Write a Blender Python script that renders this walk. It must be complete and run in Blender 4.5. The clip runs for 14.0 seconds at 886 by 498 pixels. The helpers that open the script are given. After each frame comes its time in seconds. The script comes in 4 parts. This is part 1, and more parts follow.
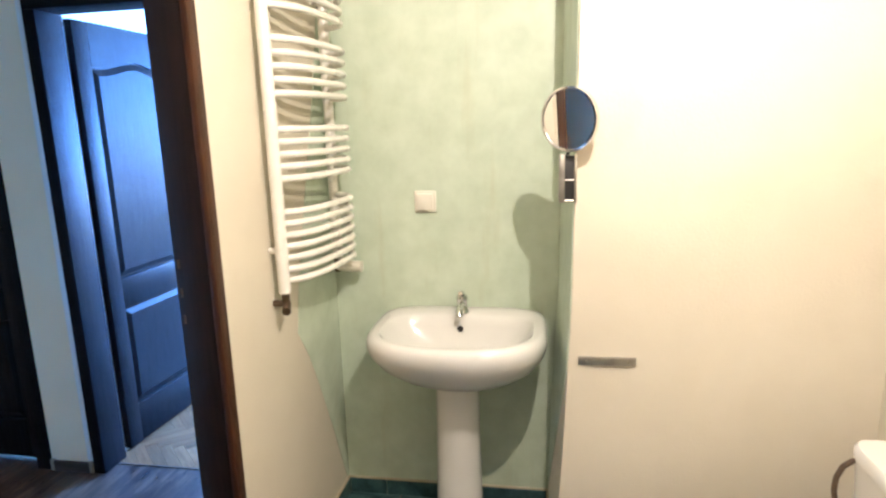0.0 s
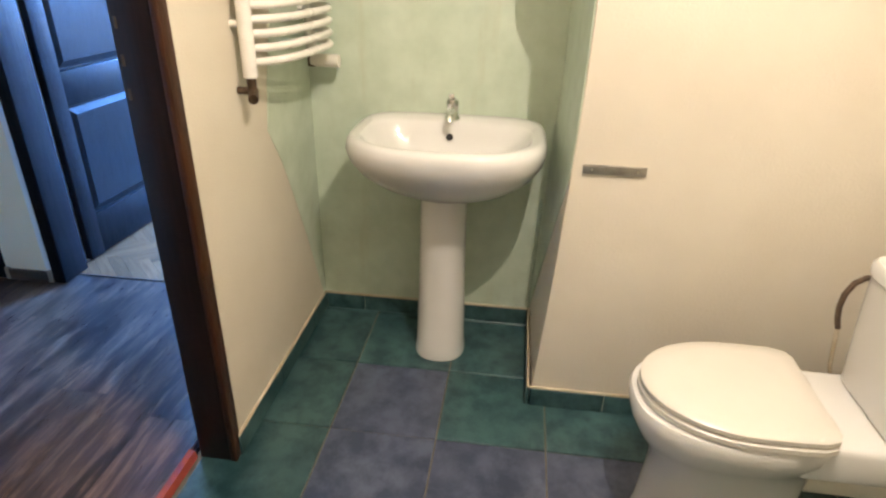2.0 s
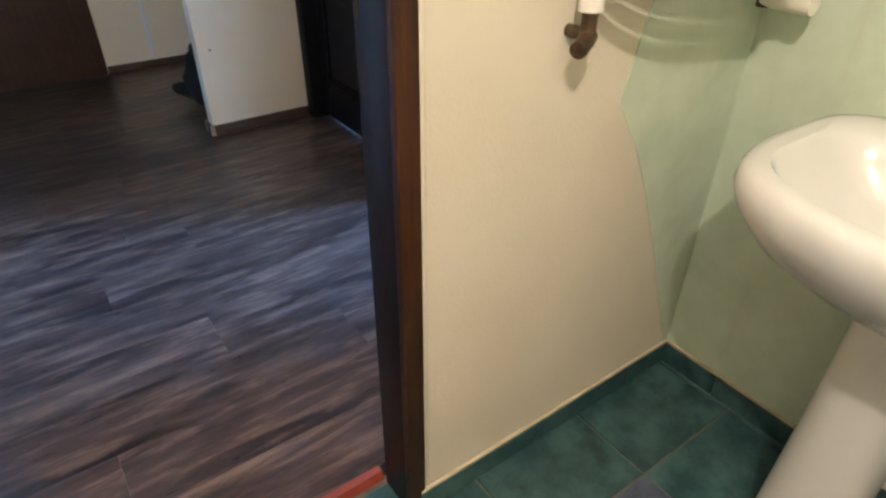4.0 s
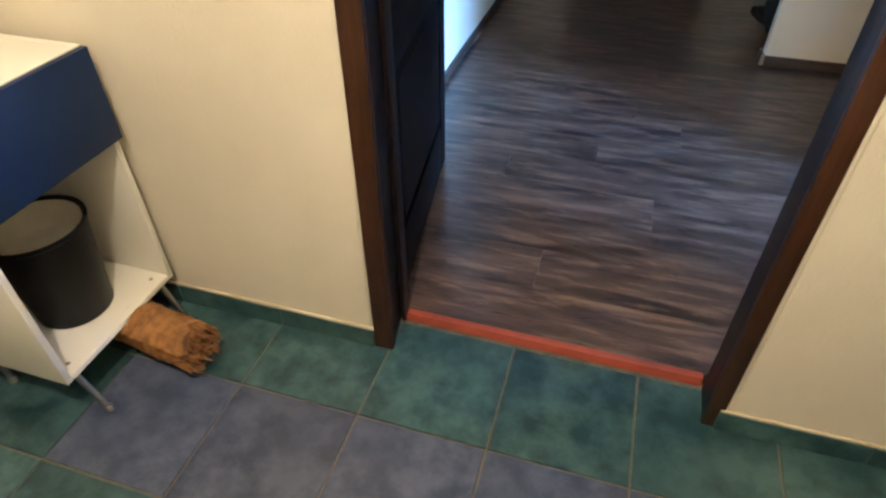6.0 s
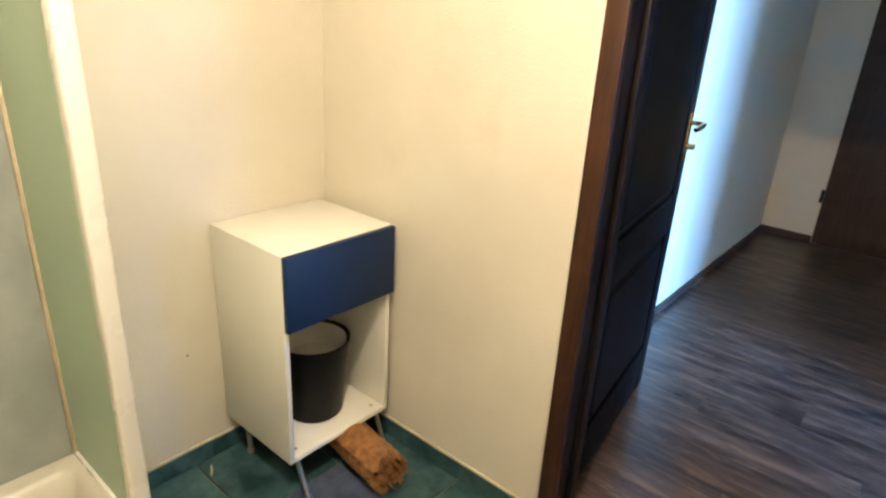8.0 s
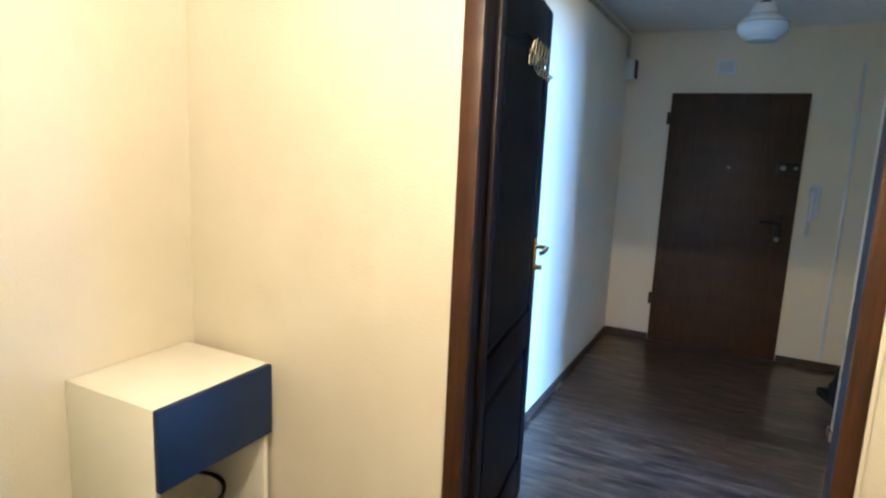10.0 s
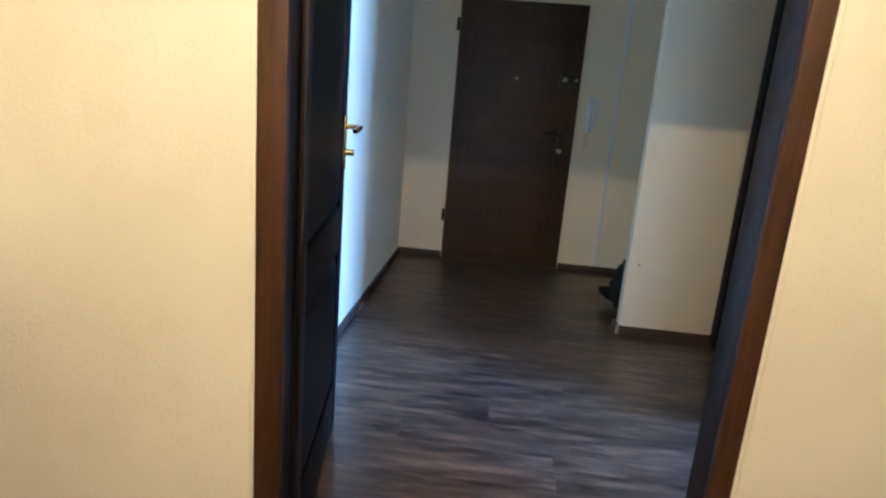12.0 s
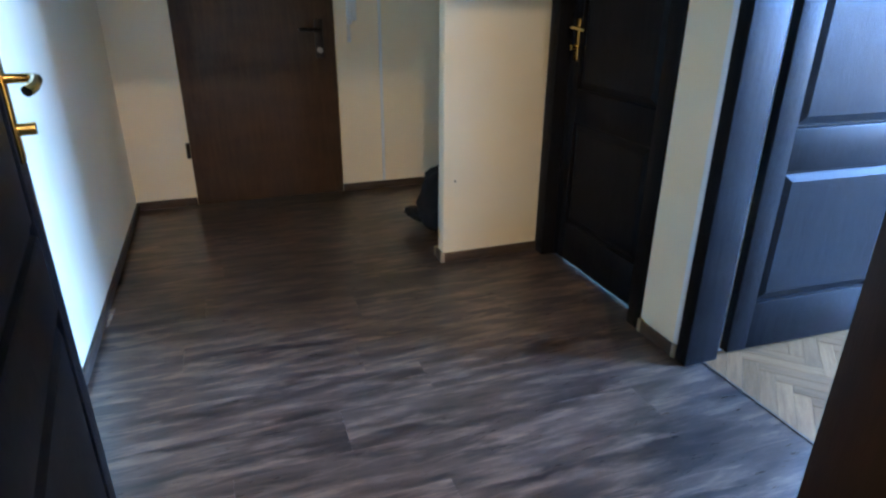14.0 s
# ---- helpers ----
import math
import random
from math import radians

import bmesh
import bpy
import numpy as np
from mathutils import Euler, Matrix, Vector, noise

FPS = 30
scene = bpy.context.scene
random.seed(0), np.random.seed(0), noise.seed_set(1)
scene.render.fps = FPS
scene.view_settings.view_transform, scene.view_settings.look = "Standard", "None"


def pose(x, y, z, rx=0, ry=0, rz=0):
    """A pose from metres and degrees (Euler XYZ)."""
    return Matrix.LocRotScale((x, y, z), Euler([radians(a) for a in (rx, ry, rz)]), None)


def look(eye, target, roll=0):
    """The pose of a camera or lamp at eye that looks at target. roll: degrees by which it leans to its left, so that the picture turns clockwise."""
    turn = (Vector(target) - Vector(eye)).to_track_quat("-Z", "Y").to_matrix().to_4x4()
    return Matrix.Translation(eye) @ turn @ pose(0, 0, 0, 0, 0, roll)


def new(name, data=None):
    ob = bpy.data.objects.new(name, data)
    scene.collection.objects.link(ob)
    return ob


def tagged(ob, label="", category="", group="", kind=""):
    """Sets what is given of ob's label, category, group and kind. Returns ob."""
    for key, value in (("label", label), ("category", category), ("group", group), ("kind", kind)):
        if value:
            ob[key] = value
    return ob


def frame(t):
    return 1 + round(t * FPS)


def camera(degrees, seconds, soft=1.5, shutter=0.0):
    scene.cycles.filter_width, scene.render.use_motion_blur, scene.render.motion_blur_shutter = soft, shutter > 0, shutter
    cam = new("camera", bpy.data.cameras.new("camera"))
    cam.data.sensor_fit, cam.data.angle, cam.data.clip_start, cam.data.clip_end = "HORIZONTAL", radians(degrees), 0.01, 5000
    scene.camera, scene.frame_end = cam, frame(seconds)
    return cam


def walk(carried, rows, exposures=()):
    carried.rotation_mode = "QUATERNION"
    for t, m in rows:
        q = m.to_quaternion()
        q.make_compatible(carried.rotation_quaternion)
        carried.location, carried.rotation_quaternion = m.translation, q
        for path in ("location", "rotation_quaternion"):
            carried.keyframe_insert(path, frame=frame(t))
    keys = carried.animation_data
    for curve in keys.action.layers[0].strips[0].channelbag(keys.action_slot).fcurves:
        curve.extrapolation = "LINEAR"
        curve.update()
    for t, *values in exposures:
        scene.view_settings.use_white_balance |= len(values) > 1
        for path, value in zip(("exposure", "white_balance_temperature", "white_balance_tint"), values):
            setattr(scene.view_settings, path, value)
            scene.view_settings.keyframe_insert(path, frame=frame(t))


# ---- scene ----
cam = camera(72.6, 14.0, 2.4)
PATH = [
    (0, (-0.515, -0.942, 1.513), (1.415, -0.61, 1.113), -1.7),
    (0.5, (-0.542, -0.937, 1.547), (1.398, -0.634, 1.166), -2.3),
    (1, (-0.538, -0.943, 1.555), (1.394, -0.633, 1.145), -2.4),
    (1.5, (-0.474, -0.914, 1.448), (1.401, -0.674, 0.796), -0.8),
    (2, (-0.368, -0.858, 1.337), (1.41, -0.645, 0.448), 1.4),
    (4.5, (0.508, -0.793, 1.229), (1.039, 0.748, 0.069), 2.1),
    (5, (0.511, -0.884, 1.278), (0.601, 0.658, 0.007), 3.3),
    (5.5, (0.499, -1.03, 1.262), (0.273, 0.528, 0.029), 0.8),
    (6, (0.483, -1.136, 1.306), (0.026, 0.316, 0.008), -0.5),
    (6.5, (0.519, -1.241, 1.319), (-0.193, 0.12, 0.039), 1.2),
    (7, (0.564, -1.302, 1.301), (-0.437, -0.058, 0.096), -0.2),
    (7.5, (0.601, -1.359, 1.326), (-0.544, -0.059, 0.327), 2.0),
    (8, (0.605, -1.398, 1.417), (-0.585, 0.037, 0.69), 3.2),
    (10.5, (0.623, -1.497, 1.486), (-0.055, 0.355, 1.158), 2.6),
    (11, (0.533, -1.451, 1.358), (0.183, 0.467, 0.913), 4.6),
    (11.5, (0.428, -1.331, 1.273), (0.193, 0.589, 0.765), 5.4),
    (12, (0.385, -1.155, 1.211), (0.232, 0.783, 0.738), 4.8),
    (12.5, (0.323, -0.947, 1.216), (0.425, 0.944, 0.572), 5.8),
    (13, (0.236, -0.745, 1.232), (0.576, 1.101, 0.543), 3.0),
    (13.5, (0.206, -0.567, 1.229), (0.71, 1.228, 0.504), -0.6),
    (14, (0.215, -0.412, 1.241), (0.848, 1.318, 0.463), 0.5),
]
walk(cam, [(t, look(eye, aim, roll)) for t, eye, aim, roll in PATH], [(0, -0.22, 5850, 14), (2, -0.28, 6050, 14), (4.5, -0.3, 6100, 12), (6.5, -0.32, 6450, 10), (8, -0.28, 6400, 8), (10.5, -0.32, 6450, 9), (12.5, -0.36, 6600, 9), (13.2, -0.22, 6800, 10), (14, -0.16, 7300, 12)])

# ---- light ----
world = bpy.data.worlds.new("sky")
world.use_nodes = True
scene.world = world
sky = world.node_tree.nodes.new("ShaderNodeTexSky")
sky.sky_type, sky.sun_disc = "NISHITA", False
sky.sun_elevation, sky.sun_rotation = radians(35), radians(200)
backdrop = world.node_tree.nodes["Background"]
backdrop.inputs[1].default_value = 0.1
world.node_tree.links.new(sky.outputs[0], backdrop.inputs[0])


def lamp(name, kind, place, power, color, **more):
    data = bpy.data.lights.new(name, kind)
    data.energy, data.color = power, color
    ob = new(name, data)
    ob.matrix_world = place
    return ob


WARM = (1.0, 0.85, 0.67)
bulb = lamp("bathroom_bulb", "POINT", pose(0.23, -1.155, 2.256), 112, WARM)
bulb.data.shadow_soft_size = 0.012
# added fill thrown up at the ceiling to soften the bulb; no such lamp stands here
ceiling_fill = lamp("bathroom_ceiling_fill", "AREA", pose(0.23, -1.155, 2.306, 180), 7, WARM)
ceiling_fill.data.shape, ceiling_fill.data.size = "DISK", 0.10
# daylight in the two window openings: blue from the sky above, warm green from the ground and trees below
day = lamp("window_daylight", "AREA", look((6.45, -1.1, 1.75), (0.6, 1.1, -0.5)), 1850, (0.105, 0.345, 1.0))
day.data.shape, day.data.size, day.data.size_y, day.data.spread = "RECTANGLE", 1.55, 1.0, radians(140)
ground_light = lamp("window_ground_light", "AREA", look((6.45, -1.1, 1.15), (0.6, 1.1, 3.6)), 125, (0.86, 0.86, 0.50))
ground_light.data.shape, ground_light.data.size, ground_light.data.size_y, ground_light.data.spread = "RECTANGLE", 1.55, 0.4, radians(110)
day2 = lamp("window_daylight", "AREA", look((6.45, 2.0, 1.6), (0, 2.0, 0.9)), 760, (0.12, 0.42, 1.0))
day2.data.shape, day2.data.size, day2.data.size_y = "RECTANGLE", 1.55, 1.3
scene.view_settings.exposure = 0.0


# ---- materials ----
def nodes_of(name):
    m = bpy.data.materials.new(name)
    m.use_nodes = True
    return m, m.node_tree.nodes, m.node_tree.links, m.node_tree.nodes["Principled BSDF"]


def mix(nodes, links, fac, a, b):
    n = nodes.new("ShaderNodeMix")
    n.data_type = "RGBA"
    for sock, v in ((n.inputs[0], fac), (n.inputs[6], a), (n.inputs[7], b)):
        if isinstance(v, (int, float)):
            sock.default_value = v
        elif isinstance(v, tuple):
            sock.default_value = (*v, 1)
        else:
            links.new(v, sock)
    return n.outputs[2]


def noise_at(nodes, links, scale, detail=4.0, stretch=(1, 1, 1), rough=0.55, shift=None):
    co = nodes.new("ShaderNodeTexCoord")
    mp = nodes.new("ShaderNodeMapping")
    mp.inputs["Scale"].default_value = stretch
    links.new(co.outputs["Object"], mp.inputs[0])
    if shift is not None:
        links.new(shift, mp.inputs["Location"])
    n = nodes.new("ShaderNodeTexNoise")
    n.inputs["Scale"].default_value, n.inputs["Detail"].default_value, n.inputs["Roughness"].default_value = scale, detail, rough
    links.new(mp.outputs[0], n.inputs[0])
    return n.outputs[0]


def ramp(nodes, links, fac, lo, hi, a=0.0, b=1.0):
    n = nodes.new("ShaderNodeMapRange")
    n.inputs[1].default_value, n.inputs[2].default_value, n.inputs[3].default_value, n.inputs[4].default_value = lo, hi, a, b
    links.new(fac, n.inputs[0])
    return n.outputs[0]


def bump(nodes, links, shader, height, strength, distance=0.002):
    n = nodes.new("ShaderNodeBump")
    n.inputs["Strength"].default_value, n.inputs["Distance"].default_value = strength, distance
    links.new(height, n.inputs["Height"])
    links.new(n.outputs[0], shader.inputs["Normal"])


def surface(name, a, b, scale=6.0, rough=0.5, metal=0.0, fine=90.0, relief=0.15, stretch=(1, 1, 1), coat=0.0, lo=0.35, hi=0.65):
    """Two tones mixed by a broad noise, fine relief and an uneven gloss."""
    m, nodes, links, p = nodes_of(name)
    broad = noise_at(nodes, links, scale, 5.0, stretch)
    small = noise_at(nodes, links, fine, 3.0, stretch)
    links.new(mix(nodes, links, ramp(nodes, links, broad, lo, hi), a, b), p.inputs["Base Color"])
    grain = small if relief > 0.06 else broad
    links.new(ramp(nodes, links, grain, 0.2, 0.8, max(rough - 0.06, 0.02), min(rough + 0.06, 1)), p.inputs["Roughness"])
    p.inputs["Metallic"].default_value, p.inputs["Coat Weight"].default_value = metal, coat
    if relief:
        bump(nodes, links, p, small, relief)
    return m


def wood(name, a, b, grain=(1, 14, 14), scale=5.0, rough=0.4, relief=0.3, vary=0.0, coat=0.0, gloss=0.28):
    """Streaked grain; vary: how far each piece differs from the next."""
    m, nodes, links, p = nodes_of(name)
    info = nodes.new("ShaderNodeObjectInfo")
    shift = None
    if vary:
        mul = nodes.new("ShaderNodeVectorMath")
        mul.operation = "SCALE"
        mul.inputs[0].default_value = (7, 5, 3)
        links.new(info.outputs["Random"], mul.inputs["Scale"])
        mul2 = nodes.new("ShaderNodeVectorMath")
        mul2.operation = "SCALE"
        mul2.inputs["Scale"].default_value = 4.0
        links.new(mul.outputs[0], mul2.inputs[0])
        shift = mul2.outputs[0]
    broad = noise_at(nodes, links, scale, 6.0, grain, 0.6, shift)
    fine = noise_at(nodes, links, scale * 7, 4.0, grain, 0.6, shift)
    cloud = noise_at(nodes, links, 3.0, 3.0, (1, 3, 3), 0.5, shift)
    col = mix(nodes, links, ramp(nodes, links, broad, 0.33, 0.67), a, b)
    col = mix(nodes, links, ramp(nodes, links, fine, 0.42, 0.75, 0, 0.45), col, tuple(v * 0.45 for v in a))
    col = mix(nodes, links, ramp(nodes, links, cloud, 0.4, 0.7, 0, 0.35), col, tuple(v * 1.3 for v in b))
    if vary:
        hs = nodes.new("ShaderNodeHueSaturation")
        links.new(ramp(nodes, links, info.outputs["Random"], 0, 1, 1 - vary, 1 + vary), hs.inputs["Value"])
        links.new(col, hs.inputs["Color"])
        col = hs.outputs[0]
    links.new(col, p.inputs["Base Color"])
    links.new(ramp(nodes, links, fine, 0.2, 0.8, rough - 0.08, rough + 0.1), p.inputs["Roughness"])
    p.inputs["Coat Weight"].default_value, p.inputs["Specular IOR Level"].default_value = coat, gloss
    bump(nodes, links, p, fine, relief, 0.0012)
    return m


def laminate(name):
    """Printed dark oak: long dark clouds, brown flecks along the board, a satin film."""
    m, nodes, links, p = nodes_of(name)
    info = nodes.new("ShaderNodeObjectInfo")
    mul = nodes.new("ShaderNodeVectorMath")
    mul.operation = "SCALE"
    mul.inputs[0].default_value = (29, 17, 11)
    links.new(info.outputs["Random"], mul.inputs["Scale"])
    shift = mul.outputs[0]
    cloud = noise_at(nodes, links, 2.6, 4.0, (1.0, 4.6, 1), 0.55, shift)
    cloud.node.inputs["Distortion"].default_value = 0.2
    fleck = noise_at(nodes, links, 3.6, 7.0, (1.25, 8.0, 1), 0.64, shift)
    fleck.node.inputs["Distortion"].default_value = 0.35
    grain = noise_at(nodes, links, 12.0, 4.0, (1.0, 12.0, 1), 0.62, shift)
    col = mix(nodes, links, ramp(nodes, links, cloud, 0.36, 0.62), (0.030, 0.0185, 0.014), (0.105, 0.064, 0.045))
    col = mix(nodes, links, ramp(nodes, links, fleck, 0.49, 0.68, 0, 0.8), col, (0.255, 0.155, 0.102))
    col = mix(nodes, links, ramp(nodes, links, fleck, 0.46, 0.31, 0, 0.72), col, (0.015, 0.010, 0.008))
    col = mix(nodes, links, ramp(nodes, links, grain, 0.45, 0.72, 0, 0.32), col, (0.016, 0.010, 0.008))
    hs = nodes.new("ShaderNodeHueSaturation")
    links.new(ramp(nodes, links, info.outputs["Random"], 0, 1, 0.72, 1.15), hs.inputs["Value"])
    links.new(col, hs.inputs["Color"])
    links.new(hs.outputs[0], p.inputs["Base Color"])
    links.new(ramp(nodes, links, grain, 0.2, 0.8, 0.25, 0.36), p.inputs["Roughness"])
    p.inputs["Specular IOR Level"].default_value = 0.6
    bump(nodes, links, p, grain, 0.05, 0.001)
    return m


def tile_glaze(name, a, b, c):
    m, nodes, links, p = nodes_of(name)
    info = nodes.new("ShaderNodeObjectInfo")
    mul = nodes.new("ShaderNodeVectorMath")
    mul.operation = "SCALE"
    mul.inputs[0].default_value = (31, 17, 9)
    links.new(info.outputs["Random"], mul.inputs["Scale"])
    broad = noise_at(nodes, links, 11.0, 7.0, (1, 1, 1), 0.66, mul.outputs[0])
    soft = noise_at(nodes, links, 3.5, 2.0, (1, 1, 1), 0.5, mul.outputs[0])
    col = mix(nodes, links, ramp(nodes, links, broad, 0.38, 0.62), a, b)
    col = mix(nodes, links, ramp(nodes, links, soft, 0.42, 0.68, 0, 0.4), col, c)
    hs = nodes.new("ShaderNodeHueSaturation")
    links.new(ramp(nodes, links, info.outputs["Random"], 0, 1, 0.85, 1.15), hs.inputs["Value"])
    links.new(col, hs.inputs["Color"])
    links.new(hs.outputs[0], p.inputs["Base Color"])
    links.new(ramp(nodes, links, broad, 0.3, 0.7, 0.28, 0.45), p.inputs["Roughness"])
    bump(nodes, links, p, broad, 0.25, 0.002)
    return m


CREAM = surface("cream_wall_paint", (0.645, 0.592, 0.48), (0.595, 0.54, 0.43), 2.2, 0.6, fine=120, relief=0.55)
HALL_PAINT = surface("pale_hall_paint", (0.91, 0.76, 0.53), (0.87, 0.72, 0.49), 2.0, 0.6, fine=150, relief=0.12)
WHITE_WALL = surface("white_ceiling_paint", (0.86, 0.85, 0.82), (0.82, 0.81, 0.78), 2.0, 0.7, fine=150, relief=0.1)
GREEN = surface("sponged_green_paint", (0.465, 0.54, 0.415), (0.56, 0.63, 0.505), 11.0, 0.5, fine=60, relief=0.2, lo=0.3, hi=0.7)
# faint brown smudges on the old paint
cn, cl = CREAM.node_tree.nodes, CREAM.node_tree.links
cream_in = cn["Principled BSDF"].inputs["Base Color"]
cream_tone = cream_in.links[0].from_socket
smudge = noise_at(cn, cl, 3.1, 6.0, (1, 1, 0.8), 0.62)
cl.new(mix(cn, cl, ramp(cn, cl, smudge, 0.60, 0.80, 0, 0.22), cream_tone, (0.40, 0.31, 0.18)), cream_in)
gp = GREEN.node_tree.nodes["Principled BSDF"]
gn, gl = GREEN.node_tree.nodes, GREEN.node_tree.links
green_tone = gp.inputs["Base Color"].links[0].from_socket
runs = noise_at(gn, gl, 2.4, 5.0, (3, 6, 0.8), 0.6)
gl.new(mix(gn, gl, ramp(gn, gl, runs, 0.56, 0.76, 0, 0.26), green_tone, (0.40, 0.37, 0.20)), gp.inputs["Base Color"])
SHOWER_PAINT = surface("grey_green_shower_wall", (0.25, 0.27, 0.25), (0.32, 0.34, 0.31), 7.0, 0.4, fine=60, relief=0.15)
TILE_GREEN = tile_glaze("green_tile", (0.009, 0.032, 0.037), (0.050, 0.105, 0.106), (0.017, 0.050, 0.057))
TILE_PURPLE = tile_glaze("grey_purple_tile", (0.028, 0.036, 0.064), (0.080, 0.094, 0.142), (0.037, 0.047, 0.079))
GROUT = surface("brown_grout", (0.16, 0.12, 0.08), (0.10, 0.085, 0.06), 30, 0.85, fine=200, relief=0.4)
CAULK = surface("cream_caulk", (0.56, 0.48, 0.35), (0.42, 0.34, 0.22), 14, 0.7, fine=80)
RED_STRIP = surface("red_threshold_paint", (0.30, 0.055, 0.03), (0.22, 0.04, 0.025), 12, 0.45, fine=90)
PLANK = laminate("dark_laminate")
PARQUET = wood("oak_parquet", (0.125, 0.060, 0.025), (0.20, 0.102, 0.046), (1, 12, 12), 6.0, 0.6, 0.2, 0.25, gloss=0.12)
WENGE = wood("dark_stained_door_wood", (0.0035, 0.0032, 0.0034), (0.0105, 0.0095, 0.0098), (14, 14, 1), 5.0, 0.42, 0.7, gloss=0.07)
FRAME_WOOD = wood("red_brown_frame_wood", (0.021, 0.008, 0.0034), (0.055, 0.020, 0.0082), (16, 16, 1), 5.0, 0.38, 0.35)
# the casing's wood again, with the shade of the inner faces put into its colour
SHADED_FRAME_WOOD = wood("shaded_frame_wood", (0.006, 0.0035, 0.0028), (0.014, 0.0075, 0.0055), (16, 16, 1), 5.0, 0.4, 0.35)
ENTRY_WOOD = wood("brown_entrance_veneer", (0.055, 0.028, 0.015), (0.085, 0.045, 0.026), (12, 12, 1), 4.0, 0.45, 0.15)
BASE_WOOD = wood("dark_baseboard_wood", (0.050, 0.031, 0.020), (0.09, 0.058, 0.040), (1, 1, 10), 5.0, 0.45, 0.2)
CERAMIC = surface("white_glazed_ceramic", (0.67, 0.66, 0.625), (0.64, 0.63, 0.595), 3, 0.12, fine=20, relief=0.0, coat=0.4)
ACRYLIC = surface("white_shower_acrylic", (0.555, 0.52, 0.435), (0.505, 0.47, 0.385), 4, 0.22, fine=50, relief=0.03)
SEAT_PLASTIC = surface("white_seat_plastic", (0.64, 0.61, 0.54), (0.61, 0.58, 0.51), 4, 0.25, fine=50, relief=0.0)
ENAMEL = surface("white_radiator_enamel", (0.76, 0.73, 0.665), (0.71, 0.68, 0.61), 6, 0.28, fine=60, relief=0.05)
CHROME = surface("chrome", (0.75, 0.74, 0.72), (0.62, 0.61, 0.60), 20, 0.12, 1.0, relief=0.0)
STEEL = surface("brushed_steel", (0.42, 0.40, 0.36), (0.32, 0.30, 0.27), 30, 0.4, 1.0, relief=0.1)
BRASS = surface("polished_brass", (0.78, 0.56, 0.22), (0.62, 0.43, 0.16), 25, 0.22, 1.0, relief=0.0)
DARK_METAL = surface("dark_lock_metal", (0.03, 0.025, 0.022), (0.05, 0.042, 0.036), 25, 0.35, 0.8, relief=0.05)
OLD_VALVE = surface("tarnished_bronze_valve", (0.06, 0.038, 0.022), (0.12, 0.08, 0.048), 30, 0.45, 0.6, fine=120, relief=0.3)
WHITE_PLASTIC = surface("bright_white_plastic", (0.84, 0.83, 0.80), (0.80, 0.79, 0.76), 8, 0.35, fine=100, relief=0.03)
PLASTIC = surface("white_plastic", (0.76, 0.72, 0.62), (0.70, 0.66, 0.56), 8, 0.35, fine=100, relief=0.04)
MELAMINE = surface("white_melamine_board", (0.73, 0.695, 0.605), (0.69, 0.655, 0.565), 3, 0.4, fine=120, relief=0.03)
BLUE_FRONT = surface("navy_blue_drawer_lacquer", (0.0065, 0.018, 0.056), (0.009, 0.023, 0.066), 3, 0.42, fine=90, relief=0.03)
BIN_BLACK = surface("black_bin_plastic", (0.003, 0.003, 0.0033), (0.0055, 0.0053, 0.0053), 8, 0.5, fine=120, relief=0.05)
LINER = surface("grey_bin_inside", (0.62, 0.58, 0.48), (0.52, 0.48, 0.40), 10, 0.5, fine=60, relief=0.3)
COIR = surface("brown_coir", (0.30, 0.13, 0.035), (0.17, 0.07, 0.02), 45, 0.9, fine=260, relief=1.0)
MAT_CREAM = surface("cream_rubber_mat", (0.62, 0.56, 0.40), (0.54, 0.48, 0.33), 12, 0.5, fine=90)
MAT_DOT = surface("dark_green_dot", (0.045, 0.14, 0.065), (0.03, 0.10, 0.045), 12, 0.5)
OPAL = surface("white_opal_glass", (0.78, 0.76, 0.72), (0.74, 0.72, 0.68), 5, 0.2, relief=0.0)
BEIGE_BAND = surface("beige_glass_band", (0.55, 0.42, 0.26), (0.48, 0.36, 0.22), 12, 0.3, relief=0.0)
BLACK_CLOTH = surface("black_cloth", (0.003, 0.003, 0.003), (0.006, 0.0055, 0.006), 30, 0.9, fine=200, relief=0.6)
for gentle in (BIN_BLACK, BLUE_FRONT):
    gentle.node_tree.nodes["Principled BSDF"].inputs["Specular IOR Level"].default_value = 0.15
HOSE = surface("braided_brown_hose", (0.13, 0.085, 0.05), (0.07, 0.045, 0.03), 60, 0.5, 0.3, fine=300, relief=0.6)
END_CAP = surface("beige_baseboard_cap", (0.36, 0.27, 0.18), (0.28, 0.21, 0.14), 20, 0.5)
ROOM_FLOOR = wood("plain_oak_floor", (0.10, 0.05, 0.02), (0.15, 0.08, 0.035), (1, 10, 10), 4.0, 0.4, 0.2)
HOLE = surface("dark_hole", (0.010, 0.009, 0.008), (0.016, 0.014, 0.012), 20, 0.6, relief=0.0)

MIRROR, mn, ml, mp_ = nodes_of("mirror_silver")
mp_.inputs["Base Color"].default_value, mp_.inputs["Metallic"].default_value, mp_.inputs["Roughness"].default_value = (0.9, 0.9, 0.9, 1), 1.0, 0.01
FROST, fn, fl, fp_ = nodes_of("frosted_green_glass")
fp_.inputs["Base Color"].default_value = (0.72, 0.86, 0.70, 1)
fp_.inputs["Transmission Weight"].default_value, fp_.inputs["Roughness"].default_value, fp_.inputs["IOR"].default_value = 0.75, 0.45, 1.3
bump(fn, fl, fp_, noise_at(fn, fl, 120, 2.0), 0.3)
PANE, pn, pl, pp_ = nodes_of("window_glass")
